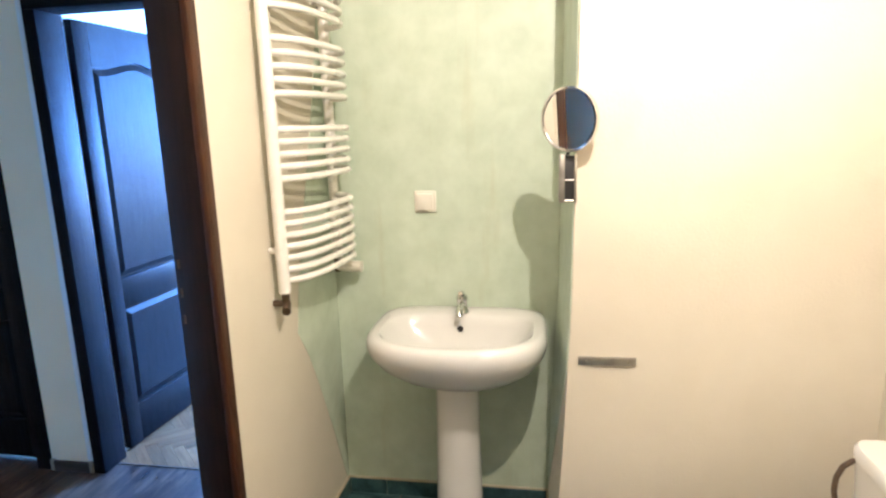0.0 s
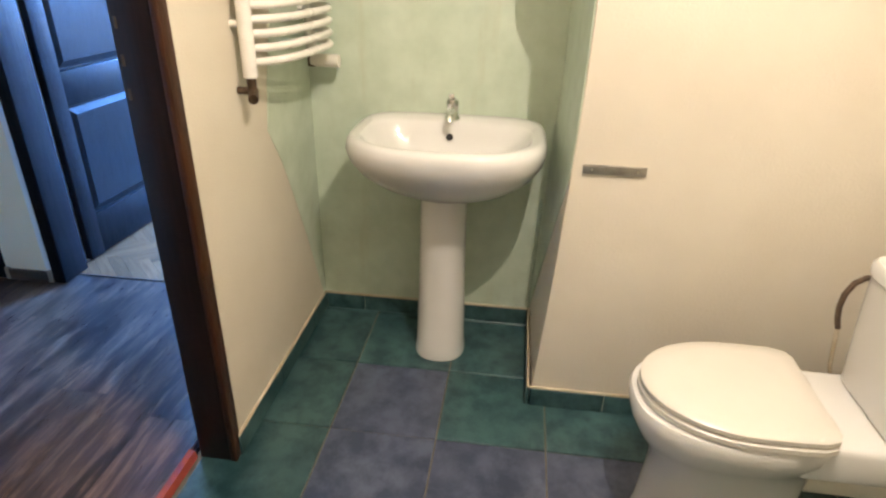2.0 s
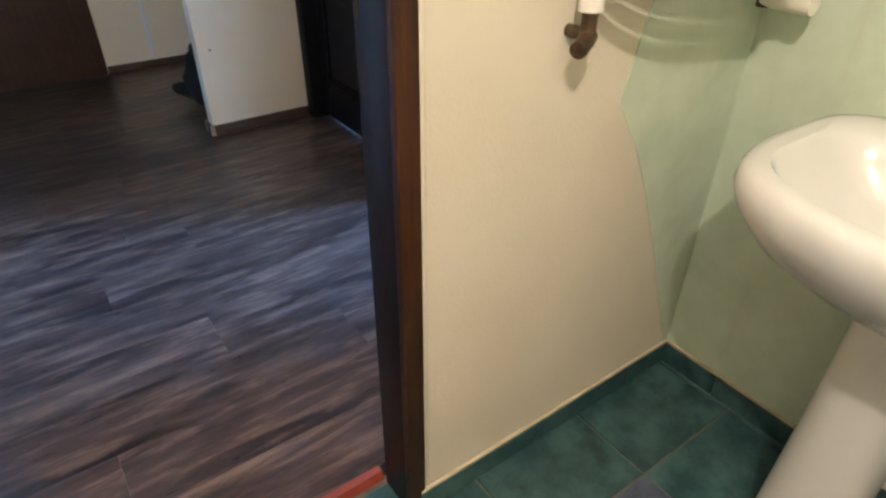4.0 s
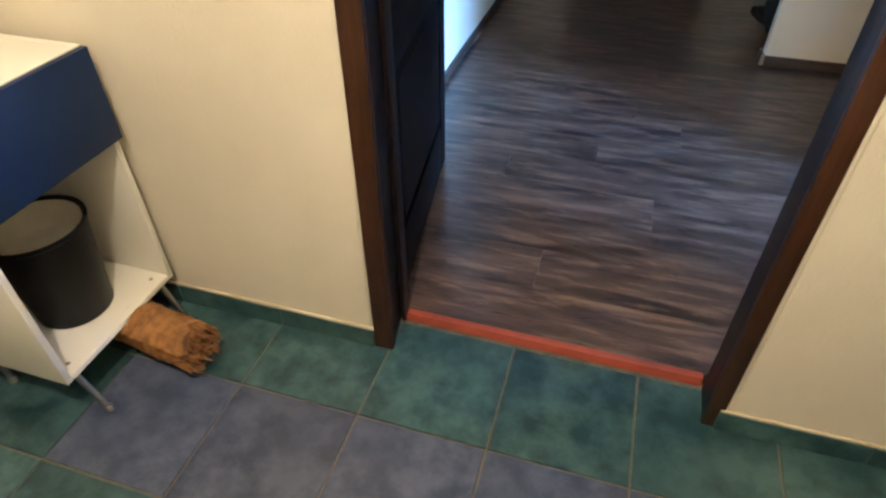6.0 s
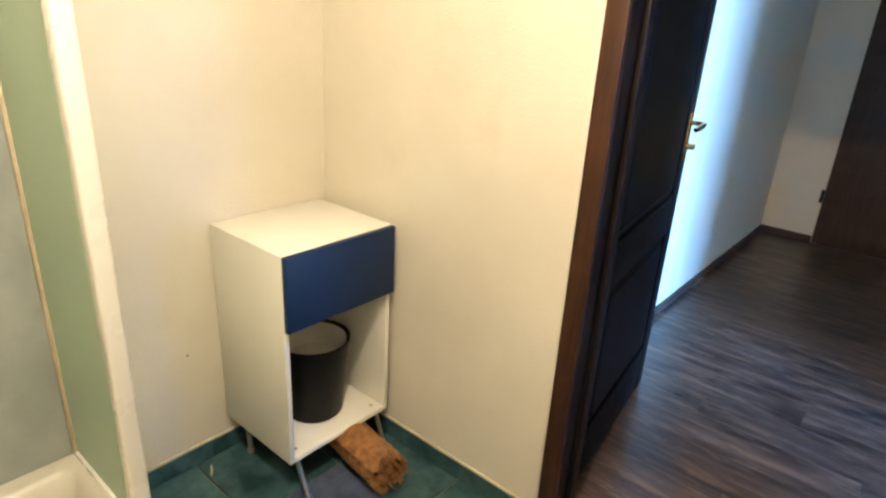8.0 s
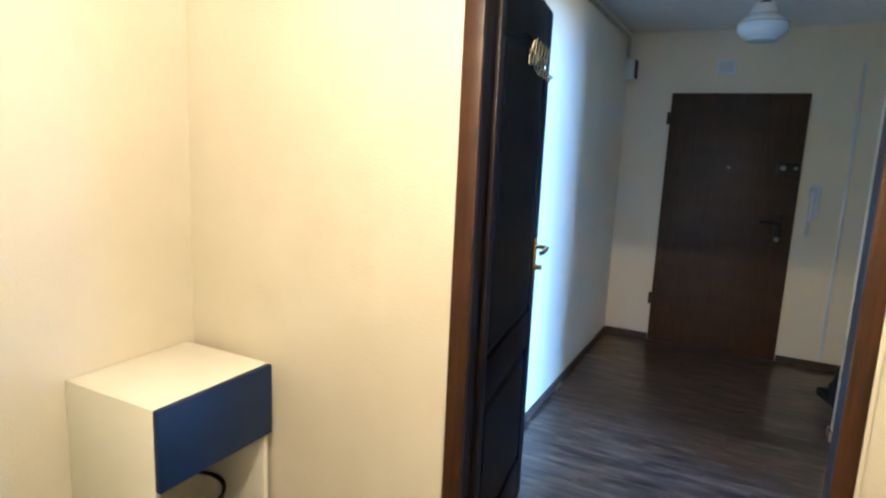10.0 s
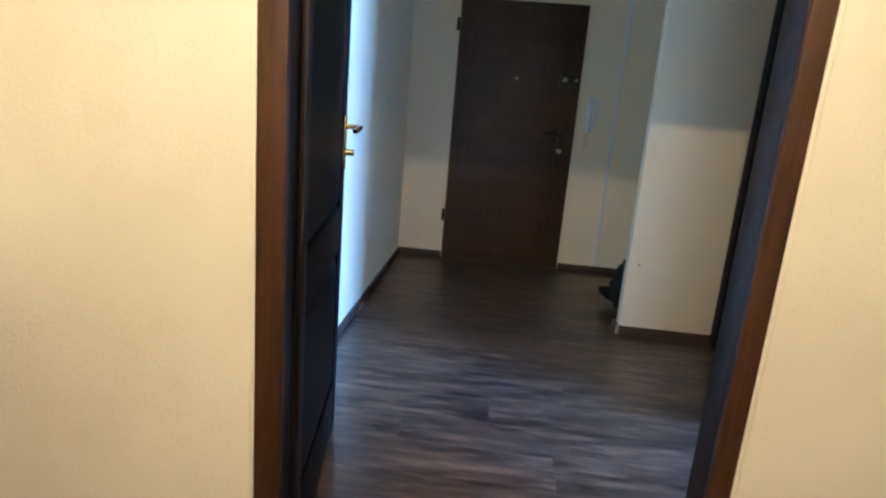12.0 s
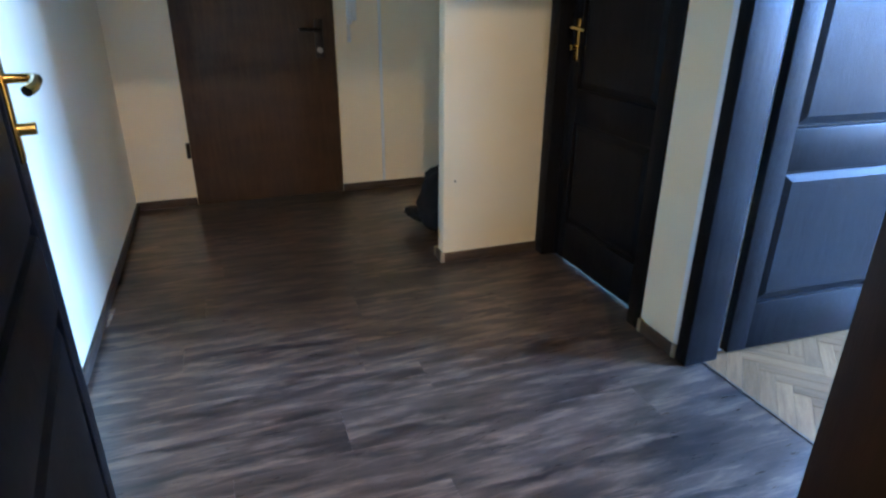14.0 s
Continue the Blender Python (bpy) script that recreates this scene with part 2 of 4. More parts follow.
pp_.inputs["Transmission Weight"].default_value, pp_.inputs["Roughness"].default_value, pp_.inputs["IOR"].default_value = 1.0, 0.0, 1.05


# ---- shape helpers ----
def add_box(bm, x0, y0, z0, x1, y1, z1):
    v = [bm.verts.new((x, y, z)) for z in (z0, z1) for x, y in ((x0, y0), (x1, y0), (x1, y1), (x0, y1))]
    for f in ((3, 2, 1, 0), (4, 5, 6, 7), (0, 1, 5, 4), (1, 2, 6, 5), (2, 3, 7, 6), (3, 0, 4, 7)):
        bm.faces.new([v[i] for i in f])
    return bm


def boxes(*rows, bevel=0.0, seg=2):
    bm = bmesh.new()
    for r in rows:
        add_box(bm, *r)
    if bevel:
        bmesh.ops.bevel(bm, geom=bm.edges[:], offset=bevel, segments=seg, affect="EDGES", profile=0.5)
    return bm


def prism(pts, y0, y1, bevel=0.0, axes="xz"):
    """A plane outline pushed from y0 to y1 across its plane."""
    bm = bmesh.new()

    def at(p, d):
        return {"xz": (p[0], d, p[1]), "xy": (p[0], p[1], d), "yz": (d, p[0], p[1])}[axes]
    lo, hi = [bm.verts.new(at(p, y0)) for p in pts], [bm.verts.new(at(p, y1)) for p in pts]
    bm.faces.new(lo), bm.faces.new(hi[::-1])
    for i in range(len(pts)):
        j = (i + 1) % len(pts)
        bm.faces.new((lo[i], hi[i], hi[j], lo[j]))
    bmesh.ops.recalc_face_normals(bm, faces=bm.faces)
    if bevel:
        edges = [e for e in bm.edges if any(len(f.verts) > 4 or f.normal.angle((0, 1, 0) if axes == "xz" else (0, 0, 1) if axes == "xy" else (1, 0, 0)) % math.pi < 0.1 or
                 f.normal.angle((0, 1, 0) if axes == "xz" else (0, 0, 1) if axes == "xy" else (1, 0, 0)) > 3.04 for f in e.link_faces)]
        bmesh.ops.bevel(bm, geom=edges, offset=bevel, segments=2, affect="EDGES", profile=0.5)
    return bm


def loft(rings, close_start=True, close_end=True, bm=None):
    bm = bm or bmesh.new()
    rows = [[bm.verts.new(p) for p in ring] for ring in rings]
    n = len(rows[0])
    for a, b in zip(rows, rows[1:]):
        for i in range(n):
            j = (i + 1) % n
            bm.faces.new((a[i], a[j], b[j], b[i]))
    if close_start:
        bm.faces.new(rows[0][::-1])
    if close_end:
        bm.faces.new(rows[-1])
    bmesh.ops.recalc_face_normals(bm, faces=bm.faces)
    return bm


def ring(cx, cy, z, a, b, n=40, power=2.0):
    out = []
    for i in range(n):
        t = 2 * math.pi * i / n
        c, s = math.cos(t), math.sin(t)
        out.append((cx + a * math.copysign(abs(c) ** (2 / power), c), cy + b * math.copysign(abs(s) ** (2 / power), s), z))
    return out


def lathe(profile, cx=0.0, cy=0.0, n=32, close=True):
    return loft([ring(cx, cy, z, r, r, n) for r, z in profile], close, close)


def tube(points, r, n=10, bm=None, caps=True):
    pts = [Vector(p) for p in points]
    rings, up = [], Vector((0, 0, 1))
    d0 = (pts[1] - pts[0]).normalized()
    if abs(d0.dot(up)) > 0.9:
        up = Vector((1, 0, 0))
    side = d0.cross(up).normalized()
    for i, p in enumerate(pts):
        d = (pts[min(i + 1, len(pts) - 1)] - pts[max(i - 1, 0)]).normalized()
        side = (side - d * side.dot(d)).normalized()
        top = d.cross(side)
        rings.append([p + (side * math.cos(2 * math.pi * k / n) + top * math.sin(2 * math.pi * k / n)) * r for k in range(n)])
    return loft(rings, caps, caps, bm)


def moved(bm, m):
    bmesh.ops.transform(bm, matrix=m, verts=bm.verts)
    return bm


def smooth(bm, angle=40):
    bm.normal_update()
    for f in bm.faces:
        f.smooth = True
    for e in bm.edges:
        if len(e.link_faces) == 2 and e.calc_face_angle(0) > radians(angle):
            e.smooth = False
    return bm


def mesh_of(name, bm, material, soft=True):
    if soft:
        smooth(bm)
    me = bpy.data.meshes.new(name)
    bm.to_mesh(me)
    bm.free()
    me.materials.append(material)
    return me


def part(name, bm, material, parent, label="", soft=True):
    ob = new(name, mesh_of(name, bm, material, soft))
    ob.parent = parent
    ob.matrix_parent_inverse = Matrix.Identity(4)
    return tagged(ob, label)


def thing(name, label, category, place=None, group="", kind=""):
    ob = new(name)
    ob.empty_display_size = 0.05
    if place is not None:
        ob.matrix_world = place
    return tagged(ob, label, category, group, kind)


def solid(name, bm, material, label, category, kind="", group=""):
    return tagged(new(name, mesh_of(name, bm, material)), label, category, group, kind)


def piece(name, me, parent, m):
    ob = new(name, me)
    ob.parent = parent
    ob.matrix_basis = m
    return ob


def arc(cx, cy, r, a0, a1, n):
    return [(cx + r * math.cos(radians(a0 + (a1 - a0) * i / n)), cy + r * math.sin(radians(a0 + (a1 - a0) * i / n))) for i in range(n + 1)]


# ---- setting: plan ----
LEFT, SINK_X, DOOR_Y, BACK = -0.99, 1.70, -0.126, -1.87   # bathroom wall faces
SHAFT_X, SHAFT_Y = 1.22, -0.962
HALL_L, HALL_R, HALL_END, HALL_Z = -0.335, 1.665, 3.46, 0.02
CEIL, HEAD = 2.40, 1.922

# wall between bathroom and hall, with the doorway
wall_north = solid("wall_north", boxes((-1.12, DOOR_Y, -0.1, -0.036, 0.0, CEIL), (0.872, DOOR_Y, -0.1, 0.93, -0.024, CEIL), (0.93, DOOR_Y, -0.1, SINK_X + 0.1, 0.0, CEIL), (-0.036, DOOR_Y, HEAD + 0.045, 0.872, 0.0, CEIL)),
                   CREAM, "cream painted bathroom wall with a doorway", "wall", "structure")
part("painted_area", prism([(1.6995, 0.05), (1.665, 0.115), (1.555, 0.38), (1.46, 0.585), (1.385, 0.73), (1.305, 0.845), (1.335, 0.98), (1.445, 1.28), (1.575, 1.61), (1.66, 1.86), (1.6995, 2.02)], DOOR_Y - 0.003, DOOR_Y + 0.001),
     GREEN, wall_north, "sponged green paint with a slanting edge")
solid("wall_west", boxes((LEFT - 0.12, BACK - 0.12, -0.1, LEFT, DOOR_Y, CEIL)), CREAM, "cream painted bathroom side wall", "wall", "structure")
wall_west = bpy.data.objects["wall_west"]
part("shower_lining", boxes((LEFT, BACK, 0.1, LEFT + 0.006, -1.004, 2.1)), SHOWER_PAINT, wall_west, "grey-green shower wall")
solid("wall_south", boxes((LEFT - 0.12, BACK - 0.12, -0.1, SINK_X + 0.1, BACK, CEIL)), CREAM, "cream painted bathroom back wall", "wall", "structure")
solid("wall_east", boxes((SINK_X, BACK, -0.1, SINK_X + 0.1, DOOR_Y, CEIL)), GREEN, "sponged pale green wall behind the washbasin", "wall", "structure")
# the boxed-in shaft leans back and its side is a little skewed
FRONT = [(-0.1, -0.960), (0.0, -0.966), (0.5, -1.000), (1.0, -1.022), (1.8, -1.033), (CEIL, -1.036)]
JOINT = [(-0.1, -0.952), (0.0, -0.957), (0.5, -0.977), (1.0, -0.998), (1.8, -1.007), (CEIL, -1.010)]


def along(profile, z):
    """The side's place at a height, between the profile's points."""
    for (z0, y0), (z1, y1) in zip(profile, profile[1:]):
        if z <= z1:
            return y0 + (y1 - y0) * (z - z0) / (z1 - z0)
    return profile[-1][1]


def side_y(x, z):
    s = (x - SHAFT_X) / (SINK_X - SHAFT_X)
    return along(FRONT, z) * (1 - s) + along(JOINT, z) * s


shaft = solid("wall_shaft", loft([[(SHAFT_X, BACK, z), (SINK_X, BACK, z), (SINK_X, side_y(SINK_X, z), z), (SHAFT_X, side_y(SHAFT_X, z), z)] for z, _ in FRONT]), CREAM, "cream boxed-in pipe shaft wall", "wall", "structure")
green_side = bmesh.new()
sheet_rows = []
for k in range(13):
    s = k / 12
    low = 0.79 + (0.08 - 0.79) * s
    x = SHAFT_X + 0.006 + (SINK_X - 0.0005 - SHAFT_X - 0.006) * s
    column = []
    for n in range(11):
        z = low + (CEIL - 0.004 - low) * n / 10
        xx = x + 0.022 * (1 - s) * min(1.0, (z - low) / 0.9)
        column.append([green_side.verts.new((xx, side_y(xx, z) + d, z)) for d in (0.003, -0.002)])
    sheet_rows.append(column)
for a, b in zip(sheet_rows, sheet_rows[1:]):
    for n in range(10):
        green_side.faces.new((a[n][0], b[n][0], b[n + 1][0], a[n + 1][0]))
    green_side.faces.new((a[0][1], b[0][1], b[0][0], a[0][0]))
for n in range(10):
    a = sheet_rows[0]
    green_side.faces.new((a[n][1], a[n][0], a[n + 1][0], a[n + 1][1]))
bmesh.ops.recalc_face_normals(green_side, faces=green_side.faces[:])
part("painted_area", green_side, GREEN, shaft, "sponged green paint with a slanting edge")

# hall walls
solid("wall_hall_west", boxes((HALL_L - 0.12, 0.0, -0.1, HALL_L, HALL_END, CEIL)), HALL_PAINT, "pale painted hall wall with a daylight patch", "wall", "structure")
E_X0, E_X1, E_TOP = 0.01, 0.915, 1.95
solid("wall_hall_end", boxes((HALL_L - 0.12, HALL_END, -0.1, E_X0 + 0.02, HALL_END + 0.14, CEIL), (E_X1 - 0.02, HALL_END, -0.1, 1.80, HALL_END + 0.14, CEIL), (E_X0 + 0.02, HALL_END, E_TOP - 0.02, E_X1 - 0.02, HALL_END + 0.14, CEIL)),
      HALL_PAINT, "cream painted end wall round the entrance door", "wall", "structure")
D2_Y0, D2_Y1 = 1.278, 2.147     # closed door's frame, outer
D3_Y0, D3_Y1 = 0.215, 1.06      # open room's frame, outer
wall_hall_east = solid("wall_hall_east", boxes((HALL_R, D2_Y1, -0.1, 1.80, HALL_END, CEIL)), HALL_PAINT, "pale painted hall wall with two doorways", "wall", "structure")
for y0, y1, z0 in ((D3_Y1, D2_Y0, -0.1), (0.0, D3_Y0, -0.1), (D2_Y0, D2_Y1, 2.06), (D3_Y0, D3_Y1, 2.06)):
    part("pier" if z0 < 0 else "lintel", boxes((HALL_R, y0, z0, 1.80, y1, CEIL)), HALL_PAINT, wall_hall_east)
solid("wall_partition", boxes((1.152, 2.147, -0.1, HALL_R, 2.222, CEIL), bevel=0.003), HALL_PAINT, "short pale partition wall beside a coat niche", "wall", "structure")
solid("ceiling", boxes((LEFT - 0.12, BACK - 0.12, CEIL, 6.8, HALL_END + 0.14, CEIL + 0.12)), WHITE_WALL, "white painted ceiling", "ceiling", "structure")

# the two daylit rooms behind the hall
solid("wall_rooms", boxes((1.80, 1.05, -0.1, 6.5, 1.15, CEIL), (1.80, -2.1, -0.1, 6.5, -2.0, CEIL), (1.80, HALL_END, -0.1, 6.5, HALL_END + 0.1, CEIL), (1.80, -2.0, -0.1, 1.83, 0.0, CEIL)),
      WHITE_WALL, "white painted walls of the adjoining rooms", "wall", "structure")
solid("wall_windows", boxes((6.5, -2.1, -0.1, 6.65, -1.9, CEIL), (6.5, -0.3, -0.1, 6.65, 1.3, CEIL), (6.5, 2.7, -0.1, 6.65, HALL_END + 0.1, CEIL), (6.5, -1.9, -0.1, 6.65, -0.3, 0.9), (6.5, 1.3, -0.1, 6.65, 2.7, 0.9),
                            (6.5, -1.9, 2.28, 6.65, -0.3, CEIL), (6.5, 1.3, 2.28, 6.65, 2.7, CEIL)), WHITE_WALL, "white outer wall with two windows", "wall", "structure")
for i, (y0, y1) in enumerate(((-1.9, -0.3), (1.3, 2.7))):
    win = thing("window_%d" % (i + 1), "white framed window letting daylight in", "window", kind="structure")
    part("window_frame", boxes((6.56, y0, 0.9, 6.61, y0 + 0.06, 2.28), (6.56, y1 - 0.06, 0.9, 6.61, y1, 2.28), (6.56, y0 + 0.06, 0.9, 6.61, y1 - 0.06, 0.96), (6.56, y0 + 0.06, 2.22, 6.61, y1 - 0.06, 2.28)), PLASTIC, win)
    glass = part("pane", boxes((6.58, y0 + 0.06, 0.96, 6.584, y1 - 0.06, 2.22)), PANE, win)
    glass.visible_shadow = False

# floors: screed under the tiles, hall base, room base
floor = solid("floor", boxes((LEFT, BACK, -0.1, SINK_X, 0.0, -0.006)), GROUT, "green and grey-purple glazed floor tiles", "floor", "structure")
floor_hall = solid("floor_hall", boxes((HALL_L, 0.0, -0.1, 1.742, HALL_END, HALL_Z - 0.009)), HOLE, "dark brown laminate plank floor", "floor", "structure")
floor_room = solid("floor_room", boxes((1.742, -2.0, -0.1, 6.5, HALL_END, HALL_Z - 0.0105)), ROOM_FLOOR, "oak herringbone parquet floor", "floor", "structure")
solid("threshold", prism([(-0.012, 0.0), (-0.004, 0.022), (0.012, 0.026), (0.016, 0.0)], 0.0005, 0.8355, axes="yz"), RED_STRIP, "red painted threshold strip between tile and laminate", "threshold", "structure")
solid("threshold_strip", boxes((1.737, D3_Y0 + 0.04, HALL_Z - 0.01, 1.747, D3_Y1 - 0.04, HALL_Z + 0.003)), BASE_WOOD, "thin dark strip between laminate and parquet", "threshold", "structure")


# baseboards of the hall
def baseboard(x0, y0, x1, y1):
    return boxes((min(x0, x1), min(y0, y1), HALL_Z, max(x0, x1), max(y0, y1), HALL_Z + 0.05), bevel=0.003)


T = 0.013
for row in ((HALL_L, 0.03, HALL_L + T, HALL_END), (HALL_L + T, HALL_END - T, E_X0 - 0.005, HALL_END), (E_X1 + 0.005, HALL_END - T, HALL_R, HALL_END), (1.152, 2.147 - T, HALL_R - 0.002, 2.147),
            (1.152 - T, 2.147 - T, 1.152, 2.222), (HALL_R - T, D3_Y1 + 0.002, HALL_R, D2_Y0 - 0.002), (HALL_R - T, 0.03, HALL_R, D3_Y0 - 0.002)):
    solid("baseboard", baseboard(*row), BASE_WOOD, "dark brown baseboard along the hall wall", "baseboard", "structure")
for x, y in ((1.152 - T - 0.002, 2.147 - T - 0.002), (1.152 - T - 0.002, 2.218), (HALL_R - T - 0.002, D3_Y1), (HALL_R - T - 0.002, D2_Y0 - 0.02)):
    solid("baseboard_cap", boxes((x, y, HALL_Z, x + 0.02, y + 0.02, HALL_Z + 0.055), bevel=0.004), END_CAP, "small beige plastic baseboard corner cap", "trim", "structure")


# ---- doors ----
def arch_pts(x0, x1, z, rise, n=16):
    """A cathedral curve: level at both ends, swelling in the middle."""
    return [(x0 + (x1 - x0) * i / n, z + rise * (0.5 - 0.5 * math.cos(2 * math.pi * i / n)) ** 1.3) for i in range(n + 1)]


def raised_field(outer, inner, y0, y1):
    """A panel whose bevels rise from the groove to a flat field."""
    bm = bmesh.new()
    a = [bm.verts.new((x, y0, z)) for x, z in outer]
    b = [bm.verts.new((x, y1, z)) for x, z in inner]
    n = len(a)
    for k in range(n):
        bm.faces.new((a[k], a[(k + 1) % n], b[(k + 1) % n], b[k]))
    bm.faces.new(b)
    bmesh.ops.recalc_face_normals(bm, faces=bm.faces[:])
    if (bm.faces[:][-1].normal.y > 0) != (y1 > y0):
        bmesh.ops.reverse_faces(bm, faces=bm.faces[:])
    return bm


def panel_door(name, label, w, h, place, lever_side=1, kind="structure", plate=True):
    """Leaf in its own axes: x along the width from the hinge, y through the thickness, z up."""
    door = thing(name, label, "door", place, kind=kind)
    t, st = 0.040, 0.085
    mid0, mid1, low, top = 0.675, 0.825, 0.195, h - 0.15
    leaf = part("leaf", boxes((0.003, 0.013, 0.003, w - 0.003, t - 0.013, h - 0.003)), WENGE, door)
    part("stile", boxes((0, 0, 0, st, t, h), bevel=0.003), WENGE, leaf)
    part("stile", boxes((w - st, 0, 0, w, t, h), bevel=0.003), WENGE, leaf)
    part("bottom_rail", boxes((st - 0.004, 0.0005, 0, w - st + 0.004, t - 0.0005, low), bevel=0.009), WENGE, leaf)
    part("middle_rail", boxes((st - 0.004, 0.0005, mid0, w - st + 0.004, t - 0.0005, mid1), bevel=0.009), WENGE, leaf)
    part("top_rail", prism(arch_pts(st, w - st, top - 0.04, 0.04) + [(w - st, h), (st, h)], 0.0005, t - 0.0005), WENGE, leaf)
    for face, s in ((0.013, -1), (t - 0.013, 1)):
        for z0, z1, arched in ((low, mid0, False), (mid1, top, True)):
            outs = []
            for inset in (0.008, 0.034):
                x0, x1 = st + inset, w - st - inset
                crown = arch_pts(x0, x1, z1 - 0.04 - inset, 0.04) if arched else arch_pts(x0, x1, z1 - inset, 0.0)
                outs.append([(x0, z0 + inset), (x1, z0 + inset)] + crown[::-1])
            part("panel", raised_field(outs[0], outs[1], face, face + s * 0.0115), WENGE, leaf, soft=False)
    if plate:
        for face, s in ((0.0, -1), (t, 1)):
            hx = w - 0.055
            handle = part("handle", boxes((hx - 0.019, min(face, face + s * 0.006), 0.945, hx + 0.019, max(face, face + s * 0.006), 1.118), bevel=0.0025), BRASS, leaf, "polished brass lever handle on a long plate")
            y = face + s * 0.05
            part("lever", tube([(hx, face, 1.082), (hx, y - s * 0.01, 1.082), (hx - 0.012, y, 1.082), (hx - 0.05, y + s * 0.004, 1.084), (hx - 0.10, y + s * 0.002, 1.079), (hx - 0.115, y - s * 0.006, 1.075)], 0.0085), BRASS, handle)
            part("knob", tube([(hx, face, 1.0), (hx, face + s * 0.03, 1.0), (hx, face + s * 0.032, 1.0)], 0.011), BRASS, handle)
    return door


def door_frame(name, axis, a0, a1, b0, b1, z0, z1, wide, material, label, short=0.0):
    """Two jambs and a head round an opening that runs along the axis."""
    frame_ob = thing(name, label, "door frame", kind="structure")

    def bx(p0, p1, q0, q1, r0, r1):
        return boxes((p0, q0, r0, p1, q1, r1) if axis == "x" else (q0, p0, r0, q1, p1, r1), bevel=0.003)
    part("jamb", bx(a0, a0 + wide, b0, b1, z0, z1), material, frame_ob)
    part("jamb", bx(a1 - wide, a1, b0, b1 - short, z0, z1), material, frame_ob)
    part("head", bx(a0, a1, b0, b1, z1 + 0.0005, z1 + wide), material, frame_ob)
    return frame_ob


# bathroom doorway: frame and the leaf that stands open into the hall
# jambs, head and stop take the darker copy with painted-in shade
frame_1 = door_frame("door_frame_1", "x", -0.034, 0.870, -0.112, 0.012, 0.0, HEAD, 0.034, SHADED_FRAME_WOOD, "red-brown wooden frame of the bathroom doorway", 0.032)
for x0, x1 in ((-0.036, 0.018), (0.832, 0.872)):
    part("casing", boxes((x0, -0.132, 0.0, x1, -0.1125, HEAD - 0.0005), bevel=0.004), FRAME_WOOD, frame_1)
part("casing", boxes((-0.036, -0.132, HEAD, 0.872, -0.1125, HEAD + 0.05), bevel=0.004), FRAME_WOOD, frame_1)
for x0, x1 in ((-0.0465, -0.0365), (0.8725, 0.8825)):
    part("caulk", boxes((x0, -0.1295, 0.076, x1, -0.1245, HEAD + 0.05), bevel=0.002), CREAM, frame_1)
part("stop", boxes((0.004, -0.02, 0.002, 0.016, 0.0115, HEAD), bevel=0.002), SHADED_FRAME_WOOD, frame_1)
for z in (1.045, 1.115, 1.19):
    part("strike_plate", boxes((0.8345, -0.036, z - 0.012, 0.8362, -0.029, z + 0.012), bevel=0.0008), OLD_VALVE, frame_1, "small tarnished strike plate")
door_1 = panel_door("door_1", "dark-stained panelled bathroom door standing open into the hall", 0.80, 1.97, pose(-0.012, 0.03, HALL_Z + 0.008, 0, 0, 97.8))
hooks = part("hook_rail", boxes((0.37, -0.010, 1.725, 0.62, -0.0005, 1.775), bevel=0.002), CHROME, door_1, "chrome hook rail")
for k in range(5):
    x = 0.39 + k * 0.052
    part("hook", tube([(x, -0.008, 1.765), (x, -0.016, 1.800), (x, -0.026, 1.806), (x, -0.022, 1.770), (x, -0.020, 1.715), (x, -0.034, 1.695), (x, -0.046, 1.715)], 0.005, 8), CHROME, hooks)

# closed door to the second room
door_frame("door_frame_2", "y", D2_Y0, D2_Y1, HALL_R - 0.008, 1.80, HALL_Z, 2.0, 0.075, WENGE, "dark-stained wooden frame of the closed door")
door_2 = panel_door("door_2", "dark-stained panelled door, closed, light under it", 0.715, 1.965, pose(1.765, 1.355, HALL_Z + 0.011, 0, 0, 90))

# doorway of the daylit room and its open leaf
frame_3 = door_frame("door_frame_3", "y", D3_Y0, D3_Y1, HALL_R - 0.008, 1.80, HALL_Z, 2.0, 0.055, WENGE, "dark-stained wooden frame of the open doorway")
part("caulk", boxes((HALL_R - 0.009, D3_Y1 + 0.0005, HALL_Z + 0.06, HALL_R + 0.001, D3_Y1 + 0.024, 2.06), bevel=0.004), WHITE_PLASTIC, frame_3, "white caulk line")
door_3 = panel_door("door_3", "dark-stained panelled door standing open into the daylit room", 0.70, 1.965, pose(1.852, 1.015, HALL_Z + 0.012, 0, 0, -3.0))

# entrance door
entry = thing("door_4", "plain brown veneered entrance door, closed", "door", kind="structure")
entry_leaf = part("leaf", boxes((E_X0, HALL_END - 0.02, HALL_Z + 0.006, E_X1, HALL_END + 0.06, E_TOP), bevel=0.004), ENTRY_WOOD, entry)
lock = part("upper_lock", boxes((0.765, HALL_END - 0.055, 1.395, 0.905, HALL_END - 0.019, 1.475), bevel=0.008), DARK_METAL, entry, "dark boxed upper lock")
part("turn_knob", moved(lathe([(0.0, 0), (0.018, 0.0), (0.018, 0.02), (0.012, 0.026), (0.0, 0.026)]), pose(0.80, HALL_END - 0.055, 1.435, 90)), STEEL, lock)
part("turn_knob", moved(lathe([(0.0, 0), (0.012, 0.0), (0.012, 0.012), (0.0, 0.014)]), pose(0.88, HALL_END - 0.055, 1.435, 90)), STEEL, lock)
plate4 = part("handle_plate", boxes((0.795, HALL_END - 0.028, 0.88, 0.845, HALL_END - 0.019, 1.10), bevel=0.004), DARK_METAL, entry)
